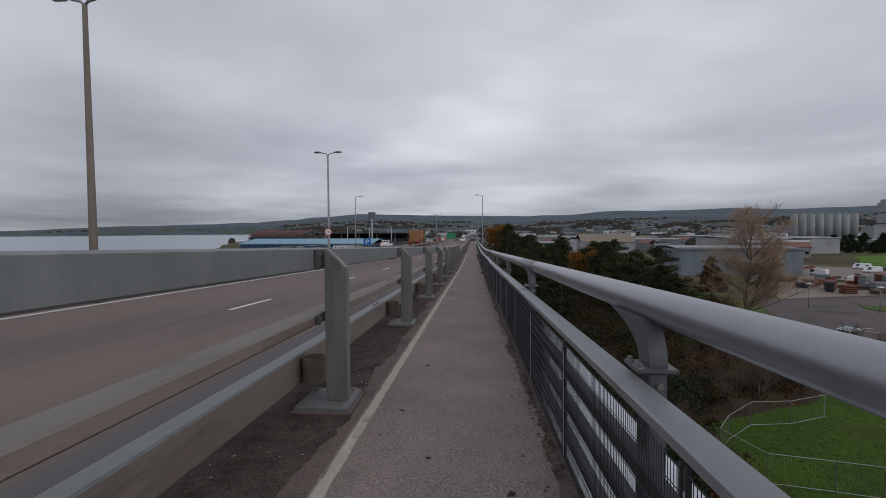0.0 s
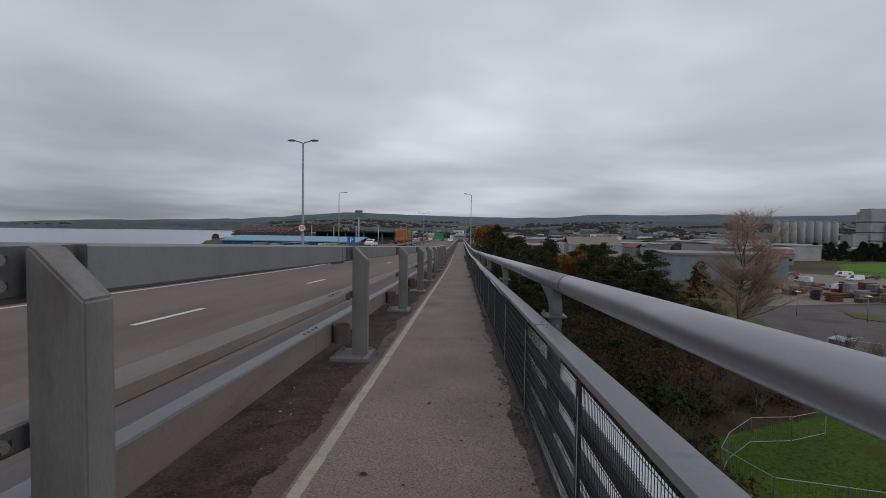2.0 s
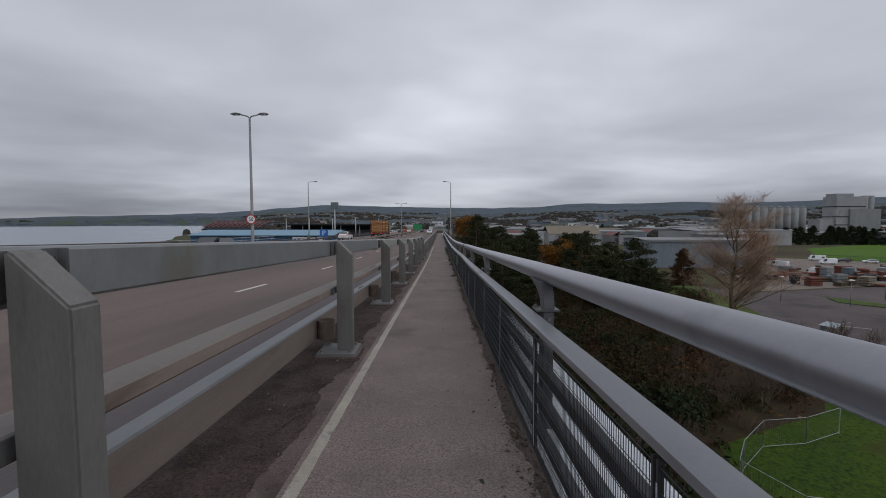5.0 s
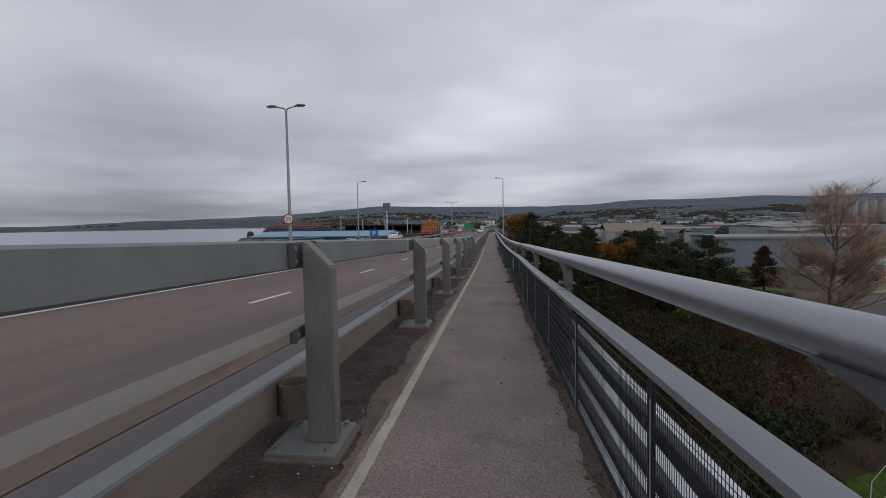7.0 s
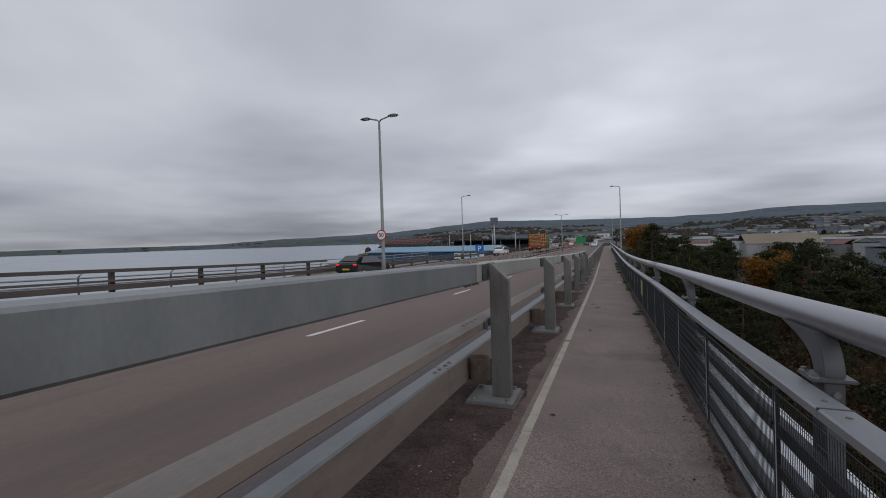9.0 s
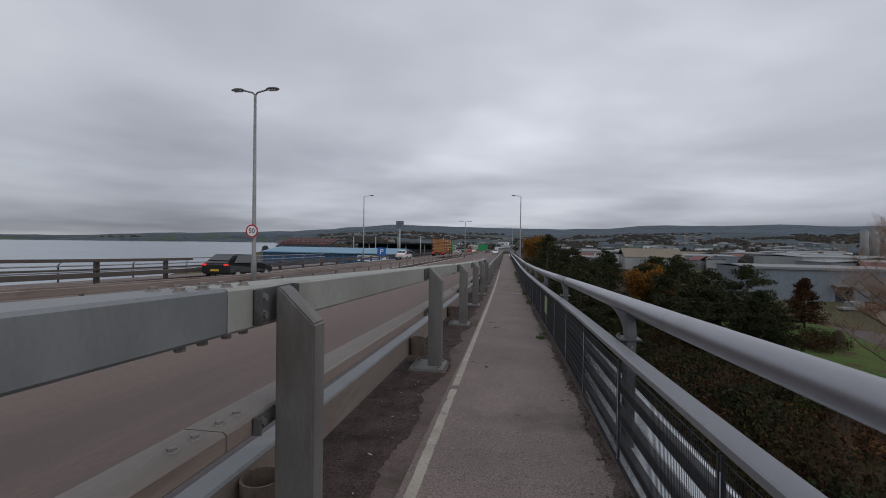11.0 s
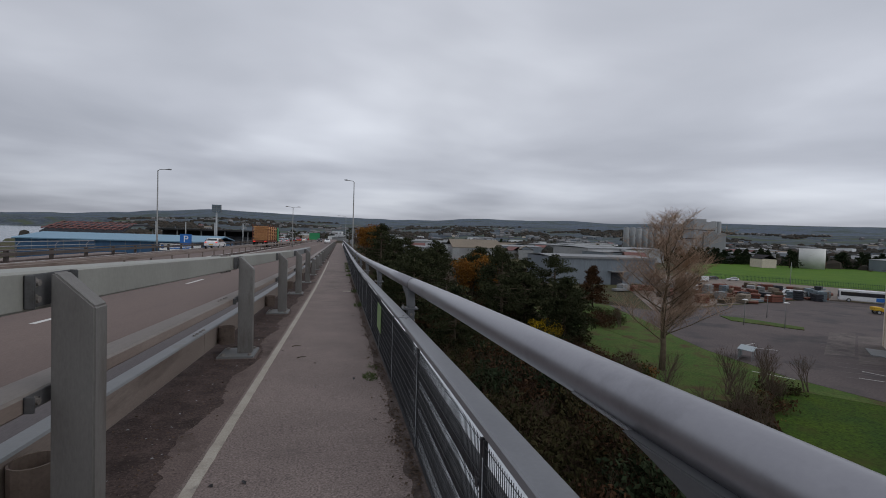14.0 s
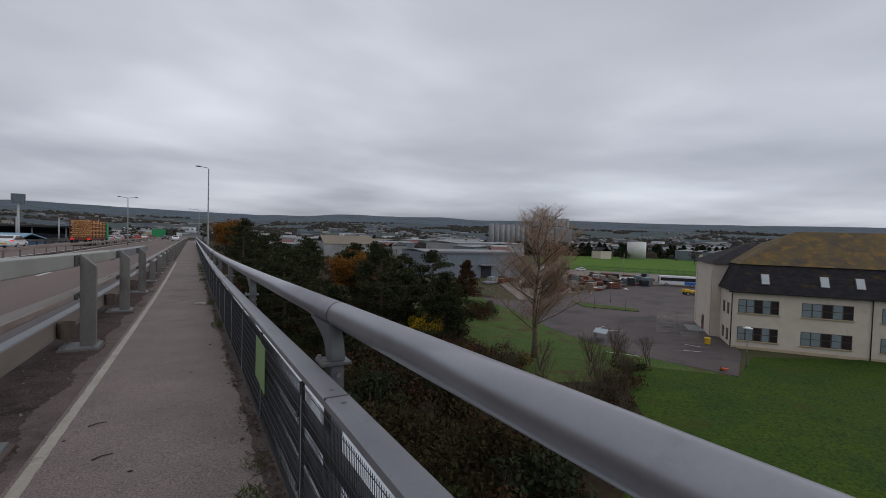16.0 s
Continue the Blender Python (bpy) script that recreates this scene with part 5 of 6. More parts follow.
for x0 in (3.0, 9.0, 12.4, 17.5, 22, 27, 33):
    sl = part("skylight", box(x0, x0 + 1.0, -0.05, 0.06, 0, 1.5, 0.01, None, pose(0, 0.02, EH + 0.95, -25.0)), M_WINFRAME, office, "roof window in the slates")
    part("pane", box(x0 + 0.1, x0 + 0.9, -0.09, -0.05, 0.1, 1.4, 0, None, pose(0, 0.02, EH + 0.95, -25.0)), M_ROOFLIGHT, sl)
for x in (-0.02, 20.6, 14.0):
    part("downpipe", rod((x, -0.12, 0.1), (x, -0.12, EH), 0.06, None, 8), M_BLACK, office)
quoins(office, 0, 0, EH - 0.2, 0, 1)
# the taller wing with the door
part("wing_wall", box(-1.2, 14, 6.0, 18.0, 0, 10.5), M_RENDER, office, "plain rendered gable wing")
bm = bmesh.new()
wv = [bm.verts.new(p) for p in ((-1.7, 5.6, 10.45), (14.4, 5.6, 10.45), (14.4, 18.4, 10.45), (-1.7, 18.4, 10.45))]
a0, a1 = bm.verts.new((4.5, 12, 13.6)), bm.verts.new((9.5, 12, 13.6))
for f in ((wv[0], wv[1], a1, a0), (wv[1], wv[2], a1), (wv[2], wv[3], a0, a1), (wv[3], wv[0], a0), (wv[3], wv[2], wv[1], wv[0])):
    bm.faces.new(f)
part("wing_roof", bm, M_SLATE, office, "dark hipped slate wing roof")
for y in (6.0, 16.7):
    quoins(office, -1.2, y, 9.6, 0, 0.7)
dr = part("door", box(-1.28, -1.18, 10.2, 11.5, 0.25, 2.4, 0.01), M_DOOR, office, "maroon entrance door")
part("pane", box(-1.30, -1.28, 10.45, 11.25, 1.2, 2.1), M_GLASS, dr)
part("handle", box(-1.34, -1.28, 11.3, 11.36, 1.1, 1.4, 0.01), M_GALV, dr)
part("step", box(-3.4, -1.2, 8.6, 13.4, -0.1, 0.25, 0.02), M_CONC, office, "pale concrete entrance step")
for y in (1.2, 3.4):
    for z0 in (0.7, 4.1):
        s_ = part("side_window", box(-0.05, 0.05, y, y + 0.9, z0, z0 + 1.5), M_WINFRAME, office)
        part("pane", box(-0.07, -0.05, y + 0.08, y + 0.82, z0 + 0.08, z0 + 1.42), M_GLASS, s_)
gb = thing("grit_bin", "yellow plastic grit bin by the wall", "bin", "", pose(64.6, 55.6, G + 0.16, 0, 0, 30))
part("body", box(-0.5, 0.5, -0.35, 0.35, 0, 0.7, 0.04), M_YELLOW, gb)
part("lid", box(-0.55, 0.55, -0.4, 0.4, 0.7, 0.85, 0.05), M_YELLOW, gb)


# ---- car park things ----
def lot_lamp(x, y, h=4.6):
    e = thing("car_park_lamp", "slim grey car park lamp with flat white head", "lamp", "car park lamps", pose(x, y, G + 0.14))
    part("pole", tube([(0, 0, 0), (0, 0, h)], [0.07, 0.045], 8), M_LAMP, e)
    part("shade", rod((0, 0, h), (0, 0, h + 0.16), 0.55, 0.18, 16), M_SIGNWHITE, e, "flat white lamp shade")
    return e


for x, y in ((57.0, 46.9), (84.6, 88.8), (77.0, 79.0), (64.0, 88.0), (72.5, 83.0)):
    lot_lamp(x, y)
for i in range(9):
    bx, by = 60.5 + i * 1.9, 52.3 + i * 1.75
    flat("bay_line", [(bx, by), (bx - 4.2, by + 3.0), (bx - 4.17, by + 3.07), (bx + 0.03, by + 0.07)], G + 0.152, M_LINE, "worn white parking bay line", "marking")
for i in range(8):
    bx, by = 72 + i * 2.2, 92 - i * 0.3
    flat("bay_line", [(bx, by), (bx + 0.1, by), (bx - 1.2, by + 4.5), (bx - 1.3, by + 4.5)], G + 0.152, M_LINE, "worn white parking bay line", "marking")


def shelter(x, y):
    e = thing("cycle_shelter", "small glazed steel cycle shelter", "shelter", "", pose(x, y, G + 0.14, 0, 0, 35))
    for px in (-2.0, 0, 2.0):
        for py in (-0.9, 0.9):
            part("post", rod((px, py, 0), (px, py, 2.1), 0.04, None, 6), M_FENCE, e)
    part("roof", prism([(-1.1, 2.05), (1.1, 2.25), (1.1, 2.30), (-1.1, 2.10)], "x", -2.2, 2.2), M_BLIND, e)
    part("back_panel", box(-2.0, 2.0, 0.9, 0.93, 0.2, 2.0), M_BLIND, e)
    return e


sh_ = shelter(51.5, 63.5)
sh_.scale = (0.8, 0.8, 0.62)
cone = thing("traffic_cone", "fallen orange traffic cone on the car park edge", "cone", "", pose(52.6, 47.4, G + 0.33, 80, 0, 20))
part("body", rod((0, 0, 0), (0, 0, 0.75), 0.2, 0.04, 10), M_HIVIS, cone)
part("foot", box(-0.25, 0.25, -0.25, 0.25, -0.04, 0.0, 0.01), M_BLACK, cone)

# light steel mesh fencing round the grass
FEN = [(28.0, 36.6), (24.4, 35.1), (21.2, 34.7), (18.1, 32.1), (16.3, 29.9), (17.3, 26.7), (20.6, 26.0), (22.8, 25.5), (26.0, 24.8), (29.4, 24.1)]
for (xa, ya), (xb, yb) in zip(FEN, FEN[1:]):
    e = thing("fence_panel", "light temporary wire fence panel on the grass", "fence", "fence panels")
    z0, z1 = G + 0.1, G + 2.0
    for x, y in ((xa, ya), (xb, yb)):
        part("post", rod((x, y, z0), (x, y, z1), 0.028, None, 6), M_FENCE, e)
    for z in (z1 - 0.02, z0 + 0.1):
        part("rail", rod((xa, ya, z), (xb, yb, z), 0.018, None, 6), M_FENCE, e)
    bm = bmesh.new()
    for i in range(1, 20):
        s = i / 20
        x, y = xa + (xb - xa) * s, ya + (yb - ya) * s
        rod((x, y, z0 + 0.1), (x, y, z1), 0.0012, None, 3, bm, False)
    tagged(part("wire", bm, M_FENCE, e), "thin wires", kind="stuff")


# ---- vehicles ----
def wheel(parent, x, y, r=0.32, w=0.2):
    t = part("tyre", rod((x - w / 2, y, r), (x + w / 2, y, r), r, None, 18), M_TYRE, parent)
    part("rim", rod((x - w / 2 - 0.012, y, r), (x + w / 2 + 0.012, y, r), r * 0.62, None, 14), M_CAR_S, t)


def car(paint, label, van=False, group="cars", ln=4.3, h=1.48):
    e = thing("van" if van else "car", label, "van" if van else "car", group)
    L2, w = ln / 2, 0.88
    if van:
        side = [(-L2, 0.35), (L2, 0.35), (L2, 0.8), (L2 - 0.25, 1.05), (L2 - 0.95, h), (-L2 + 0.05, h), (-L2, 1.0)]
        glass = [(L2 - 0.45, 1.08), (L2 - 1.0, h - 0.12), (L2 - 1.7, h - 0.12), (L2 - 1.7, 1.08)]
    else:
        side = [(-L2, 0.38), (L2, 0.35), (L2, 0.72), (L2 - 0.25, 0.85), (L2 - 1.15, 0.98), (L2 - 1.9, h - 0.03), (-L2 + 0.95, h), (-L2 + 0.25, 1.05), (-L2, 0.98)]
        glass = [(L2 - 1.25, 0.98), (L2 - 1.92, h - 0.1), (-L2 + 1.0, h - 0.08), (-L2 + 0.45, 1.02)]
    bm = prism(side, "x", -w, w)
    for v in bm.verts:
        if v.co.z > 1.02:
            v.co.x *= 0.82
    bmesh.ops.bevel(bm, geom=bm.edges[:], offset=0.09, segments=3, affect="EDGES")
    part("body", bm, paint, e)
    for s in (-1, 1):
        g_ = prism(glass, "x", -0.012, 0.012)
        for v in g_.verts:
            k = 0.88 if v.co.z < 1.1 else 0.735
            v.co.x = s * (k + 0.005) + v.co.x
        part("side_window", g_, M_GLASS, e)
        part("tail_light", box(s * 0.66 - 0.13, s * 0.66 + 0.13, -L2 - 0.02, -L2 + 0.06, 0.84, 0.96, 0.02), M_TAIL, e)
        part("headlight", box(s * 0.62 - 0.18, s * 0.62 + 0.18, L2 - 0.1, L2 + 0.015, 0.62, 0.74, 0.01), M_LENS, e)
    if van:
        part("windscreen", box(-0.66, 0.66, L2 - 0.6, L2 - 0.58, -0.28, 0.28, 0.0, None, pose(0, -0.05, 1.34, 32)), M_GLASS, e)
    else:
        part("rear_window", box(-0.6, 0.6, -0.01, 0.01, -0.25, 0.25, 0, None, pose(0, -L2 + 0.56, h - 0.22, -58)), M_GLASS, e)
        part("windscreen", box(-0.62, 0.62, -0.01, 0.01, -0.36, 0.36, 0, None, pose(0, L2 - 1.5, h - 0.26, 58)), M_GLASS, e)
    part("number_plate", box(-0.26, 0.26, -L2 - 0.015, -L2 + 0.02, 0.55, 0.66), M_YELLOW, e)
    for x in (-0.8, 0.8):
        for y in (-L2 + 0.8, L2 - 0.85):
            wheel(e, x, y)
    return e


def on_road(e, x, y, turn=0.0, copy=True):
    m = pose(x, y, deck_z(y) + ROAD_H, math.degrees(math.atan((deck_z(y + 1) - deck_z(y - 1)) / 2)) * math.cos(radians(turn)), 0, turn)
    if copy:
        return copy_thing(e, m)
    e.matrix_basis = m
    return e


cw = on_road(car(M_CAR_W, "white hatchback braking in the far lane"), -16.8, 84, 0, False)
cg = on_road(car(M_CAR_S, "silver estate car in the far carriageway", ln=4.5), -13.2, 122, 0, False)
cr = on_road(car(M_CAR_R, "red car queueing on the far carriageway"), -16.8, 158, 0, False)
ck = on_road(car(M_CAR_K, "dark car on the far carriageway"), -13.2, 150, 0, False)
for i, (x, y, c) in enumerate(((-13.2, 132, cg), (-16.8, 182, cw), (-13.2, 168, cr), (-16.8, 172, ck), (-13.2, 190, cw), (-16.8, 205, cg), (-13.2, 222, cr))):
    on_road(c, x, y)
on_road(car(M_CAR_K, "black estate car braking on the far carriageway", ln=4.6, h=1.5), -16.4, 39.0, 0, False)
on_road(cw, -4.0, 165, 180)
on_road(ck, -7.6, 190, 180)

truck = on_road(thing("log_truck", "log lorry loaded with cut timber", "lorry"), -13.4, 104, 0, False)
part("chassis", box(-1.2, 1.2, -6, 6, 0.85, 1.15, 0.02), M_RUST, truck, "red trailer bed")
for y in (-5.6, -3.0, -0.4, 2.2, 5.0):
    for x in (-1.22, 1.22):
        part("stake", box(x - 0.06, x + 0.06, y - 0.06, y + 0.06, 1.1, 3.9, 0.01), M_RUST, truck)
gl = random.Random(4)
for i in range(8):
    for j in range(9):
        part("log", rod((-1.0 + i * 0.285 + (0.14 if j % 2 else 0), -5.9 + gl.uniform(-0.1, 0.25), 1.3 + j * 0.27), (-1.0 + i * 0.285 + (0.14 if j % 2 else 0), 5.4, 1.3 + j * 0.27), gl.uniform(0.11, 0.14), None, 9), M_LOGS, truck)
part("cab", box(-1.2, 1.2, 6.6, 8.6, 0.8, 3.6, 0.15), M_SIGNGREEN, truck, "green lorry cab")
for y in (-5, -3.7, -2.4, 4, 7.6):
    for x in (-1.05, 1.05):
        wheel(truck, x, y, 0.5, 0.3)
for x in (-0.9, 0.9):
    part("tail_light", box(x - 0.18, x + 0.18, -6.06, -6.0, 0.9, 1.05), M_TAIL, truck)

vw = car(M_CAR_W, "white panel van parked in the yard", True, "vans", 5.2, 2.1)
vw.matrix_basis = pose(146, 175, G + 0.2, 0, 0, 70)
for x, y, t in ((128, 118, 60), (112, 150, 20), (137, 160, 85), (105, 128, 300)):
    copy_thing(vw, pose(x, y, G + 0.2, 0, 0, t))
for i, (x, y, t) in enumerate(((120, 172, 80), (126, 174, 80), (150, 168, 70), (156, 164, 60), (100, 170, 80), (142, 140, 40), (150, 130, 40))):
    copy_thing((cg, cr, ck, cw)[i % 4], pose(x, y, G + 0.2, 0, 0, t))

coach = thing("coach", "white and blue parked coach", "bus", "", pose(139.5, 106.5, G + 0.18, 0, 0, 40))
part("body", box(-1.25, 1.25, -6, 6, 0.4, 3.3, 0.18), M_CAR_W, coach)
for x in (-1.26, 1.26):
    part("window_band", box(x - 0.015, x + 0.015, -5.2, 5.6, 1.7, 2.75), M_GLASS, coach)
    part("blue_panel", box(x - 0.02, x + 0.02, -5.6, -1.5, 0.6, 1.6), M_SIGNBLUE, coach)
    for y in (-3.6, 3.9):
        wheel(coach, x * 0.9, y, 0.5, 0.3)
part("windscreen", box(-1.1, 1.1, 5.98, 6.02, 1.2, 2.9), M_GLASS, coach)

# ---- storage yard: stacked steel, crates, pallets ----
gy = random.Random(8)


def stack(x, y, turn, mtl, label, n=4, ln=3.0, w=1.6, hh=0.45):
    e = thing("material_stack", label, "stack", "stacked materials", pose(x, y, G + 0.18, 0, 0, turn))
    for i in range(n):
        part("slab", box(-ln / 2 + gy.uniform(-0.1, 0.1), ln / 2, -w / 2, w / 2 + gy.uniform(-0.1, 0.1), i * (hh + 0.1) + 0.1, i * (hh + 0.1) + 0.1 + hh, 0.03), mtl, e)
    return e


KINDS = ((M_RUST, "stack of rusty steel frames"), (M_BARK, "stack of dark brown timber"), (M_CONC, "stack of pale concrete blocks"), (M_RUST, "stack of red-brown girders"), (M_RUST, "stack of rusty steel cages"), (M_BUFF, "stack of buff timber"), (M_DARK, "stack of dark pipes"), (M_STEELBLUE, "grey steel container stack"))
for i in range(110):
    x = gy.uniform(80, 150)
    y = 105 + (x - 80) * 0.12 + gy.uniform(0, 1) ** 1.6 * 34
    if 132 < x < 148 and y < 112 or x < 108 and y > 140:
        continue
    mtl, lab = KINDS[i % len(KINDS)]
    stack(x, y, gy.uniform(0, 60), mtl, lab, gy.randint(1, 4), gy.uniform(2.2, 5.0), gy.uniform(1.4, 2.2), gy.uniform(0.35, 0.6))
dg = thing("site_dumper", "small yellow site dumper", "dumper", "", pose(119.5, 91.0, G + 0.18, 0, 0, 60))
part("skip", box(-0.9, 0.9, 0.3, 1.8, 0.8, 1.6, 0.1), M_YELLOW, dg)
part("body", box(-0.8, 0.8, -1.6, 0.3, 0.6, 1.3, 0.08), M_YELLOW, dg)
for x in (-0.8, 0.8):
    for y in (-1.1, 0.9):
        wheel(dg, x, y, 0.45, 0.35)
# green palisade fence at the edge of the field
FP = [(152, 180), (176, 152), (192, 128), (176, 106)]
for (xa, ya), (xb, yb) in zip(FP, FP[1:]):
    e = thing("palisade_fence", "dark green palisade fence round the field", "fence", "palisade fences")
    n = int(math.hypot(xb - xa, yb - ya) / 0.45)
    bm = bmesh.new()
    for i in range(n):
        x, y = xa + (xb - xa) * i / n, ya + (yb - ya) * i / n
        rod((x, y, G + 0.1), (x, y, G + 2.4), 0.07, 0.05, 4, bm, False)
    tagged(part("pales", bm, M_GREENFENCE, e), "green pales", kind="stuff")
    for z in (0.6, 1.9):
        part("rail", rod((xa, ya, G + z), (xb, yb, G + z), 0.05, None, 4), M_GREENFENCE, e)
for x, y in ((168, 150), (186, 124)):
    e = thing("floodlight_mast", "thin pale mast beside the field", "mast", "masts", pose(x, y, G))
    part("pole", rod((0, 0, 0), (0, 0, 9), 0.12, 0.07, 8), M_FENCE, e)


# ---- sheds, silos, tank and the town ----
def shed(name, label, x, y, turn, w, d, h, wall, roof, rise=1.2, group="sheds"):
    e = thing(name, label, "building", group, pose(x, y, G, 0, 0, turn))
    part("wall", box(-w / 2, w / 2, -d / 2, d / 2, 0, h), wall, e)
    part("roof", prism([(-d / 2 - 0.3, h), (0, h + rise), (d / 2 + 0.3, h), (d / 2 + 0.3, h + 0.25), (0, h + rise + 0.25), (-d / 2 - 0.3, h + 0.25)], "x", -w / 2 - 0.3, w / 2 + 0.3), roof, e)
    return e


s1 = shed("grey_shed", "large pale blue-grey industrial shed", 87.5, 160.3, -5, 37, 24, 8.8, M_GREYCLAD, M_PALEROOF, 0.6)
part("parapet", box(-18.9, 18.9, -12.5, -12.2, 8.6, 9.3, 0.02), M_PALEROOF, s1)
part("loading_door", box(2.6, 6.8, -12.12, -11.9, 0, 4.2), M_DARK, s1, "dark open loading door")
part("canopy", box(1.6, 8.0, -14.2, -12, 4.3, 4.7, 0.05), M_PALEROOF, s1, "pale canopy over the loading door")
shed("buff_shed", "wide warehouse with buff sheet roof", 85, 293, -4, 32, 26, 7.5, M_TOWER, M_BUFF, 5.0)
shed("low_shed", "long low grey warehouse", 122, 345, -6, 60, 30, 8.0, M_GREYCLAD, M_PALEROOF, 0.8)
shed("low_shed", "pale flat-roofed works building", 190, 300, 10, 70, 36, 9.5, M_TOWER, M_PALEROOF, 0.8)

for i in range(8):
    x, y = 294 + i * 8.3, 424 + i * 1.0
    e = thing("silo", "tall pale concrete silo", "silo", "silos", pose(x, y, G))
    part("drum", rod((0, 0, 0), (0, 0, 29), 2.9, None, 24), M_CONC, e)
    part("cap", rod((0, 0, 29), (0, 0, 30.2), 2.9, 1.2, 24), M_PALEROOF, e)
tw = thing("grain_tower", "tall grey works tower with annexes", "tower", "", pose(406, 440, G))
part("block", box(-20, 8, -8, 8, 0, 40), M_TOWER, tw)
part("annexe", box(-34, -20, -6, 8, 0, 18), M_TOWER, tw)
part("side_block", box(-8, 22, -10, 4, 0, 28), M_CONC, tw)
for x in (10.5, 16.5):
    part("bin", rod((x, -4, 0), (x, -4, 41), 3.0, None, 18), M_CONC, tw)
part("roof_house", box(-19, -2, -6, 6, 40, 43), M_TOWER, tw)
for z in (12, 20, 30):
    part("gallery", box(-20.2, 8.2, -8.3, 8.3, z, z + 0.8), M_DARK, tw)
tk = thing("storage_tank", "white cylindrical storage tank", "tank", "", pose(318, 254, G))
part("drum", rod((0, 0, 0), (0, 0, 14), 7.2, None, 32), M_TANK, tk)
part("roof", rod((0, 0, 14), (0, 0, 15.0), 7.2, 0.6, 32), M_PALEROOF, tk)
for i in range(16):
    a0 = 3.6 + i * 0.07
    part("stair_tread", box(-0.4, 0.4, 7.2, 7.8, 1 + i * 0.8, 1.25 + i * 0.8, 0, None, pose(0, 0, 0, 0, 0, math.degrees(a0))), M_RUST, tk)
# dark clumps of trees behind the field and before the works
wt_ = pine(13, 51, M_PINE2, "dark evergreen tree behind the field", spread=0.52, low=0.05, clumps=44, per=26, leafsize=0.7)
put(wt_, 300, 255, G)
for i in range(64):
    s = i / 63
    x, y = 258 + 155 * s + rg.uniform(-7, 7), 330 - 112 * s + rg.uniform(-6, 6)
    if abs(x - 318) < 13 and y < 292:
        y += 16
    again(wt_, x, y, rg.uniform(0, 360), G - rg.uniform(0, 3.0))
for i in range(10):
    again(wt_, 205 + i * 9 + rg.uniform(-3, 3), 300 + rg.uniform(-8, 8), rg.uniform(0, 360), G - rg.uniform(3, 6))

protos = []
for i, (w, d, h, wall, roof, lab) in enumerate(((22, 14, 6, M_CONC, M_PALEROOF, "pale low commercial building"), (40, 22, 7.5, M_GREYCLAD, M_PALEROOF, "grey industrial unit with pale roof"), (14, 9, 6, M_RENDER, M_SLATE, "rendered house with slate roof"), (30, 12, 9, M_CAR_W, M_PALEROOF, "white works building with pale roof"), (18, 10, 6.5, M_TOWER, M_BUFF, "grey building with buff roof"), (55, 26, 8, M_PALEROOF, M_CONC, "long pale warehouse with flat roof"), (12, 9, 5.5, M_CONC, M_REDROOF, "pale house with brown roof"))):
    b_ = shed("town_building", lab, -300 + 20 * i, 900 + 30 * i, 10 * i, w, d, h, wall, roof, 1.0 if w > 20 else 2.6, "town buildings")
    nw = 3
    for k in range(nw):
        part("window", box(-w / 2 + (k + 0.3) * w / nw, -w / 2 + (k + 0.75) * w / nw, -d / 2 - 0.06, -d / 2 + 0.05, h * 0.35, h * 0.62), M_GLASS, b_)
    protos.append(b_)
gt = random.Random(17)
for i in range(260):
    b = gt.uniform(-16, 84)
    rr_ = 300 + 1250 * gt.random() ** 1.2
    x, y = rr_ * math.sin(radians(b)), rr_ * math.cos(radians(b))
    if y < 230 and x < 330:
        continue
    if x < 45 and y < 480:
        continue
    if 270 < x < 430 and 380 < y < 470:
        continue
    copy_thing(protos[gt.randrange(7)], pose(x, y, max(G, land(b, rr_)), 0, 0, gt.choice((0, 12, -20, 90, 70, 100))))
for i in range(150):
    b = gt.uniform(-22, 84)
    rr_ = 300 + 1200 * gt.random()
    x, y = rr_ * math.sin(radians(b)), rr_ * math.cos(radians(b))
    if x < 60 and y < 480:
        continue
    again((rF, wt_, pF, rF)[i % 4], x, y, gt.uniform(0, 360), G - gt.uniform(0, 5))

# ---- left of the road: blue works, red-roofed stand, stadium ----
bl = thing("blue_works", "long dark blue clad building with pale blue roof", "building", "", pose(0, 0, 0))
part("wall", box(-110, -47, 200, 232, G, -4.4), M_BLUECLAD, bl)
part("roof", prism([(199, -4.5), (216, -2.5), (233, -4.5), (233, -4.1), (216, -2.1), (199, -4.1)], "x", -110.5, -46.5), M_BLUEROOF, bl, "pale blue sheet roof")
for i in range(14):
    part("seam", box(-110 + i * 4.8, -109.8 + i * 4.8, 199.9, 200, G, -4.5), M_STEELBLUE, bl)
bn = thing("banner", "white banner with blue lettering bars", "banner", "", pose(-58, 199.6, -6.3))
part("sheet", box(-7, 7, -0.1, 0, -1.3, 1.3), M_SIGNWHITE, bn)
for x0, x1, z0 in ((-4.5, 0.5, -0.1), (1.0, 4.5, -0.1), (-4.5, 3.0, -0.7)):
    part("lettering_bar", box(x0, x1, -0.14, -0.1, z0, z0 + 0.35), M_SIGNBLUE, bn)
part("emblem", rod((-6, -0.14, 0), (-6, -0.1, 0), 0.7, None, 16), M_SIGNBLUE, bn)
ps = thing("parking_sign", "blue parking sign on a thin post", "road sign", "", pose(-21.3, 86.7, -5.2))
part("post", rod((0, 0, -3), (0, 0, 5.4), 0.06, None, 8), M_LAMP, ps)
part("panel", box(-0.75, 0.75, -0.1, -0.06, 4.0, 5.5, 0.02), M_SIGNBLUE, ps)
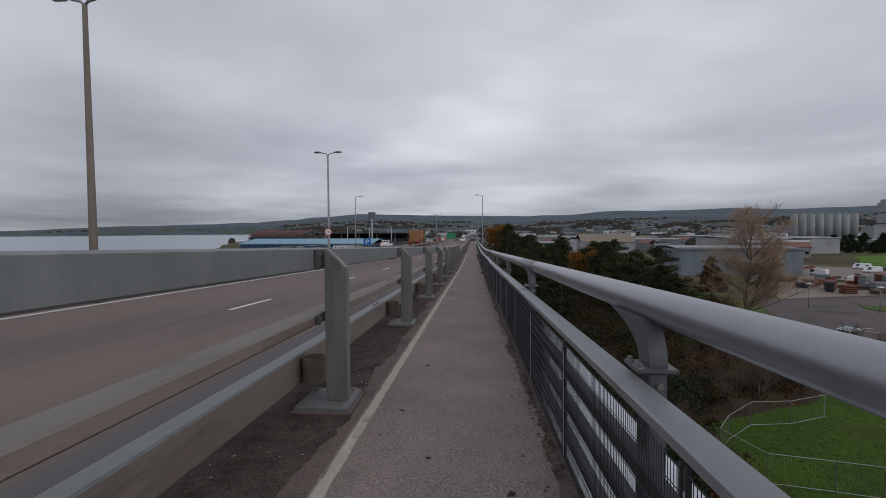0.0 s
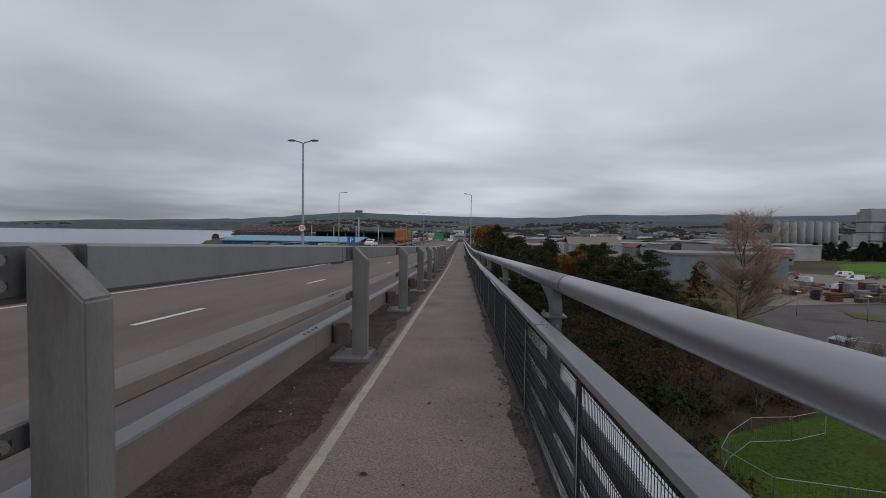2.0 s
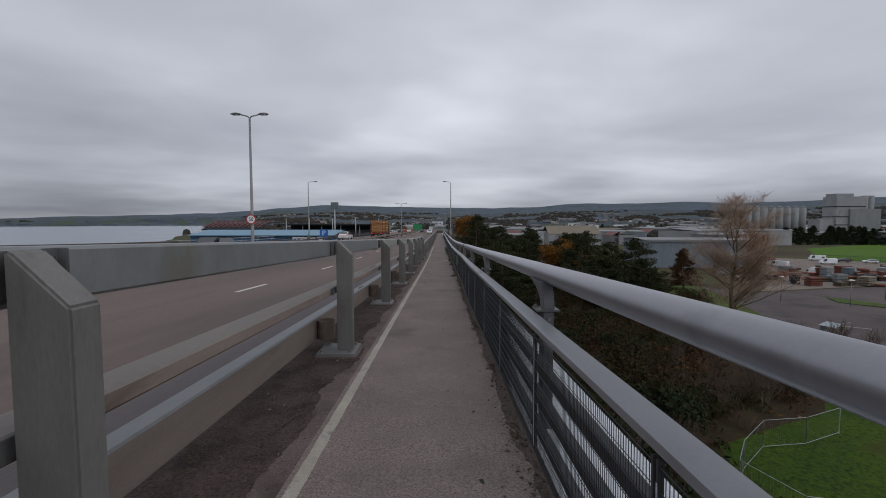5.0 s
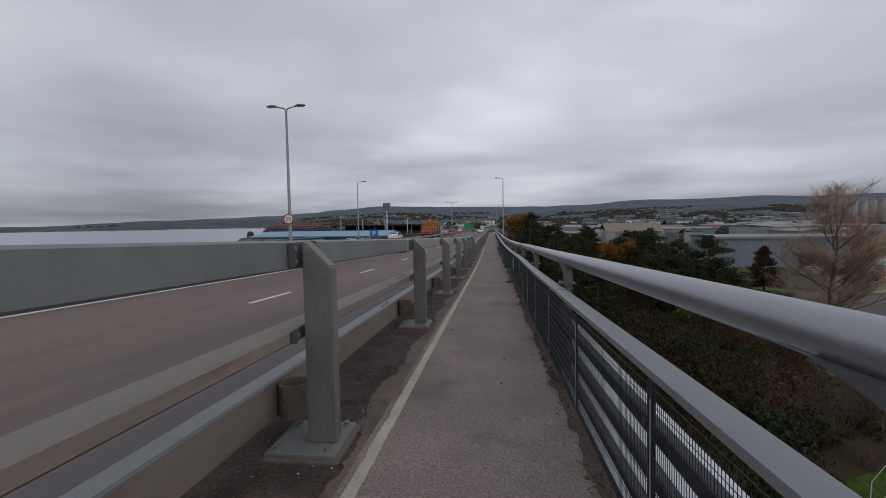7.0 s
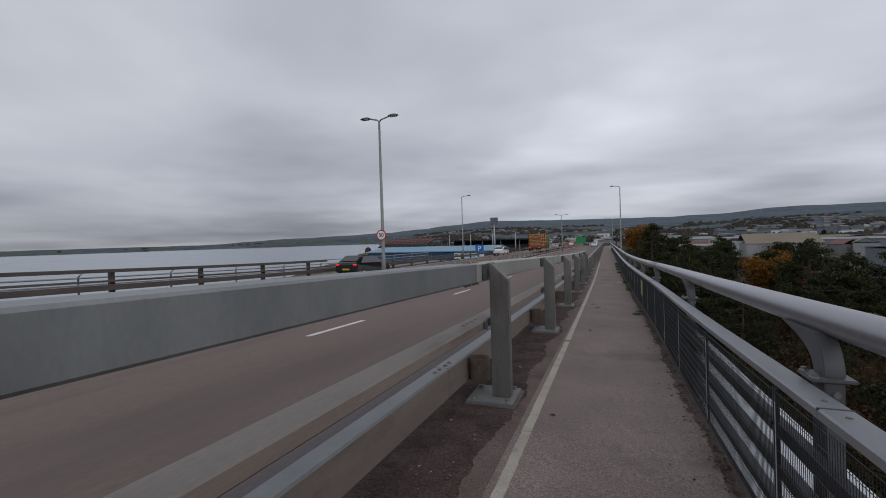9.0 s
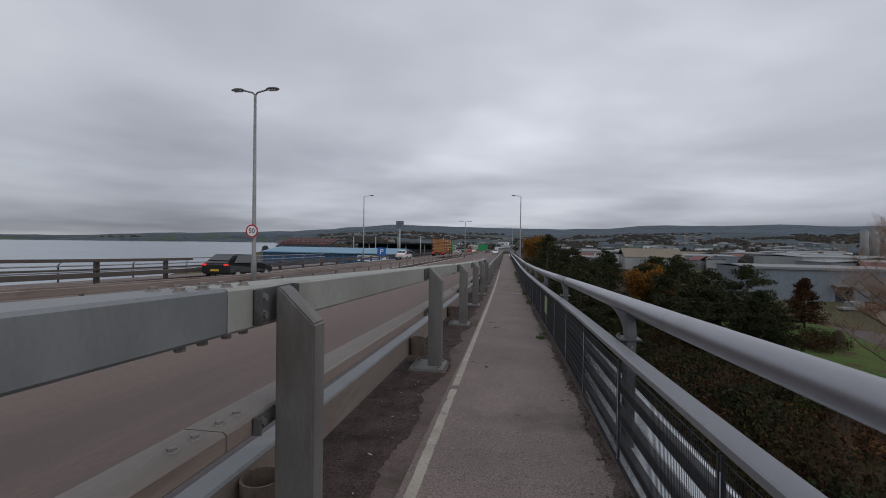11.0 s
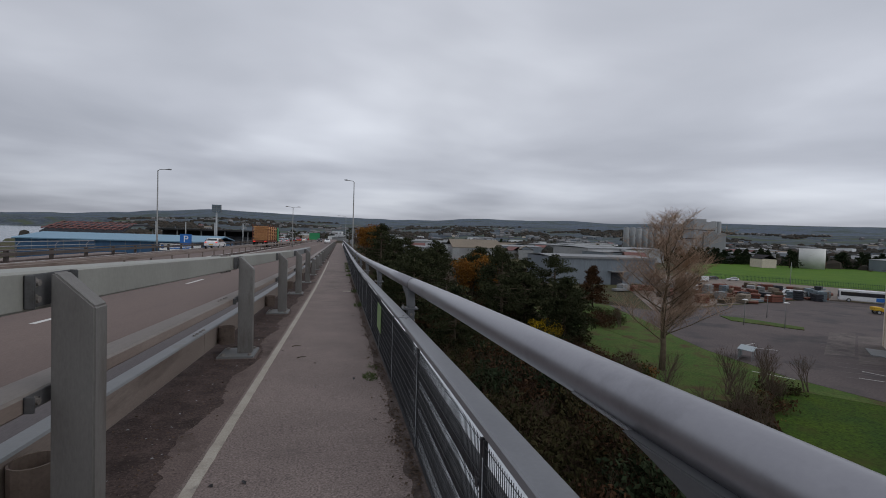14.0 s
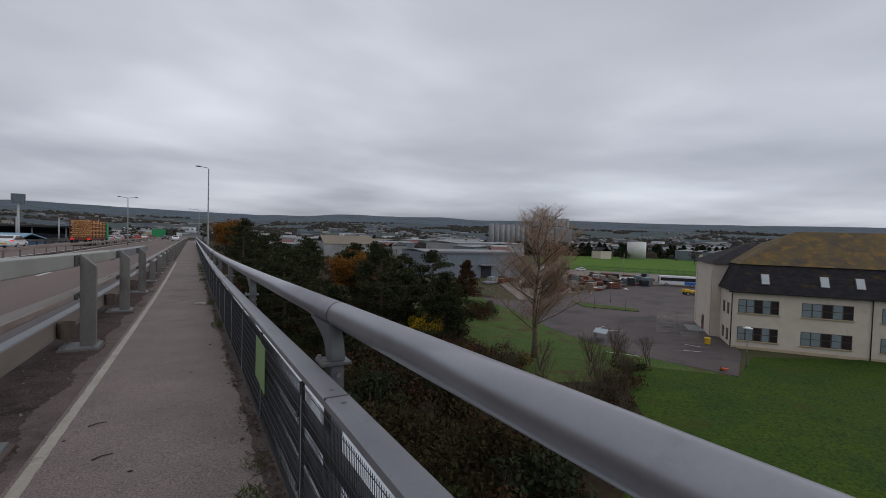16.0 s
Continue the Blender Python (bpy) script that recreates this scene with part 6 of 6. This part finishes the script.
words("letter", "P", 1.3, pose(0, -0.11, 4.75, 90), M_SIGNWHITE, ps)
rs_ = thing("red_roofed_stand", "dark roofed stand with rust red roof trusses", "building", "", pose(-136, 300, -5.2))
part("wall", box(-17, 17, 0, 30, G + 2.6, 1.2), M_CONC, rs_)
part("opening", box(-16, 16, -0.6, 0, -5.0, 0.9), M_DARK, rs_)
part("roof", prism([(-8, 2.0), (6, 6.5), (30, 7.2), (30, 6.4), (6, 5.6), (-8, 1.4)], "x", -19, 19), M_DARK, rs_, "dark sheet roof")
for i in range(12):
    part("truss", rod((-18 + i * 3.25, -8, 3.6), (-18 + i * 3.25, 12, 7.6), 0.35, None, 5), M_REDROOF, rs_)
for y in (-6, 0, 6, 11):
    part("tie", rod((-19, y, 5.2 + 0.2 * y), (19, y, 5.2 + 0.2 * y), 0.3, None, 5), M_REDROOF, rs_)
st = thing("stadium_stand", "dark stadium stand with pale seats", "stand", "", pose(-72, 305, 0))
part("roof", box(-36, 32, -4, 18, -0.6, 0.4, 0.1), M_BLACK, st)
part("back_wall", box(-35, 31, 16, 18, G, -0.6), M_DARK, st)
for i in range(8):
    part("seat_tier", box(-34, 30, 0 + i * 2, 2 + i * 2, G, -10.5 + i * 0.95), M_SEAT, st)
for i in range(6):
    part("column", box(-34 + i * 12.8, -33.4 + i * 12.8, -2, -1.4, G, -0.5), M_CONC, st)
for x, y, z in ((-55.8, 239, 11.0),):
    e = thing("floodlight_tower", "stadium floodlight tower with lamp bank", "floodlight", "floodlight towers", pose(x, y, G))
    part("mast", rod((0, 0, 0), (0, 0, z - G - 2), 0.6, 0.35, 8), M_FENCE, e)
    hd = part("lamp_frame", box(-2.0, 2.0, -0.3, 0.3, z - G - 2.6, z - G + 1.0, 0.05), M_LAMP, e)
    for i in range(4):
        for j in range(4):
            part("lamp", rod((-1.45 + i * 0.97, -0.55, z - G - 2.1 + j * 0.9), (-1.45 + i * 0.97, -0.3, z - G - 2.1 + j * 0.9), 0.38, None, 10), M_STEELBLUE, hd)
for i in range(5):
    e = thing("flag_pole", "white pole before the stadium", "pole", "white poles", pose(-100 + i * 15, 292, G))
    part("shaft", rod((0, 0, 0), (0, 0, 17.5), 0.35, 0.25, 8), M_FENCE, e)
gsn = thing("direction_sign", "green road direction sign far ahead", "road sign", "", pose(-10.8, 215, deck_z(215) - 1.4))
part("panel", box(-2.2, 2.2, -0.1, 0, 2.0, 5.0, 0.05), M_SIGNGREEN, gsn)
for x in (-1.6, 1.6):
    part("post", rod((x, 0.1, -2), (x, 0.1, 4.8), 0.1, None, 8), M_LAMP, gsn)

# ---- small things on the footway ----
nt = thing("green_notice", "small green notice fixed to the mesh", "notice", "", pose(0, 0, 0))
part("plate", box(0.402 + drift(24.4), 0.408 + drift(24.4), 24.24, 24.80, deck_z(24.5) + 0.36, deck_z(24.5) + 0.74, 0.001), M_NOTICE, nt)
gd = np.random.RandomState(3)


def litter(name, n, xr, yr, size, material, label, lift=0.004):
    v, f = [], []
    for i in range(n):
        y = gd.uniform(*yr)
        x = xr(y) + abs(gd.normal()) * 0.05 * (1 if gd.rand() < 0.7 else 2.6) * -1
        s, a = size * gd.uniform(0.4, 1.5), gd.uniform(0, 6.28)
        z = deck_z(y) + lift
        k = len(v)
        ca, sa = math.cos(a) * s, math.sin(a) * s
        v += [(x - ca, y - sa, z), (x - sa * 0.5, y + ca * 0.5, z + s * gd.uniform(0.1, 0.7)), (x + ca, y + sa, z + s * gd.uniform(0, 0.3)), (x + sa * 0.5, y - ca * 0.5, z + s * gd.uniform(0.0, 0.5))]
        f.append((k, k + 1, k + 2, k + 3))
    return tagged(pydata(name, v, f, material), label, "litter", kind="stuff")


litter("fallen_leaves", 7000, lambda y: 0.46 + drift(y) * 0.8, (-2, 45), 0.0085, M_LEAFLITTER, "brown fallen leaves along the parapet foot")
litter("fallen_leaves", 700, lambda y: 0.46 + drift(y) * 0.8, (-2, 45), 0.019, M_LEAFLITTER, "curled dead leaves by the mesh")
litter("fallen_leaves", 1800, lambda y: 0.43 + drift(y) * 0.8, (-2, 45), 0.0125, M_LEAFLITTER, "small brown leaves on the footway edge")
litter("grit", 5000, lambda y: -1.05 - 0.75 * gd.rand(), (-2, 40), 0.011, M_LEAFLITTER, "grit and small stones under the barrier", -0.008)
litter("grit", 9000, lambda y: -1.08 - 0.75 * gd.rand(), (-2, 32), 0.0055, M_RING, "fine brown grit under the barrier", -0.009)
litter("grit", 5000, lambda y: -1.04 - 0.3 * gd.rand() ** 0.7, (-2, 32), 0.005, M_RING, "brown grit scattered over the margin", -0.004)
litter("pebbles", 260, lambda y: -1.15 - 0.6 * gd.rand(), (-1, 32), 0.013, M_TOWER, "pale pebbles in the grit", -0.008)
litter("grit", 1600, lambda y: -1.0 + 1.4 * gd.rand(), (-1, 40), 0.0045, M_WHITE, "pale specks of grit on the footway", 0.002)
litter("dead_leaves", 60, lambda y: -0.85 + 1.2 * gd.rand(), (0, 40), 0.025, M_BLACK, "scattered dark leaves on the footway", 0.003)


def leaf_clumps(n, label):
    """Heaps of wet dead leaves, broken into uneven clumps."""
    v, f = [], []
    for c in range(n):
        cy = gd.uniform(0, 42)
        cx = 0.52 + drift(cy) * 0.8 - 0.03 - 0.16 * gd.rand() ** 2
        w = gd.uniform(0.03, 0.11)
        for i in range(gd.randint(10, 34)):
            x, y = cx + gd.normal() * w * 0.45, cy + gd.normal() * w * 1.6
            if x > 0.40 + drift(y):
                continue
            sz, a = gd.uniform(0.006, 0.02), gd.uniform(0, 6.28)
            ca, sa, z, k = math.cos(a) * sz, math.sin(a) * sz, deck_z(y) + 0.015, len(v)
            v += [(x - ca, y - sa, z), (x - sa * 0.6, y + ca * 0.6, z + sz * gd.uniform(0.1, 0.8)), (x + ca, y + sa, z + sz * gd.uniform(0, 0.5)), (x + sa * 0.6, y - ca * 0.6, z + sz * gd.uniform(0, 0.6))]
            f.append((k, k + 1, k + 2, k + 3))
    return tagged(pydata("leaf_heaps", v, f, M_LEAFHEAP), label, "litter", kind="stuff")


leaf_clumps(520, "dark clumps of wet dead leaves by the mesh")


def tuft(x, y, n=90, h=0.09, w=0.16):
    v, f = [], []
    for i in range(n):
        a, rr = gd.uniform(0, 6.28), w * math.sqrt(gd.rand())
        bx, by = x + rr * math.cos(a) * 0.7, y + rr * math.sin(a) * 1.3
        hh, d = h * gd.uniform(0.3, 1.2), gd.uniform(-1, 1, 2) * 0.05
        z = deck_z(by)
        k = len(v)
        v += [(bx - 0.004, by, z), (bx + 0.004, by, z), (bx + d[0], by + d[1], z + hh)]
        f.append((k, k + 1, k + 2))
    return tagged(pydata("grass_tuft", v, f, M_BLADE), "small green grass tuft at the parapet foot", "grass tuft", kind="stuff")


tuft(0.36, 23.3, 150, 0.05, 0.13)
tuft(0.45, 23.75, 60, 0.04, 0.13)
for y in (30, 33.5, 41, 44, 46, 48, 50, 52):
    tuft(0.55 + drift(y) * 0.7 - (0.15 if y > 40 else 0.1), y, 160, 0.12, 0.3)
rag = tagged(pydata("rag", *(lambda: ([(0.24 + 0.22 * math.cos(i * 0.9) * (0.6 + 0.4 * (i % 3) / 2), 33.6 + 0.1 * math.sin(i * 0.9), deck_z(33.6) + 0.01 + 0.02 * (i % 2)) for i in range(7)], [(0, 1, 2, 3, 4, 5, 6)]))(), M_WHITE), "pale crumpled rag on the footway", "rag")
for x, y, a in ((-1.45, 6.0, 40), (-1.3, 10.2, 70), (-1.5, 2.4, 20), (-0.68, 25.17, 20), (-0.54, 24.41, 25)):
    e = thing("twig", "dry twig lying in the grit" if x < -1 else "dark twig lying on the footway", "twig", "twigs", pose(x, y, deck_z(y) + 0.0, 0, 0, a))
    w = 1.0 if x < -1 else 0.5
    part("stick", tube([(-0.13 * w, 0, 0.006), (0, 0.02 * w, 0.012), (0.14 * w, 0, 0.006)], [0.006, 0.005, 0.003], 6), M_BARK, e)
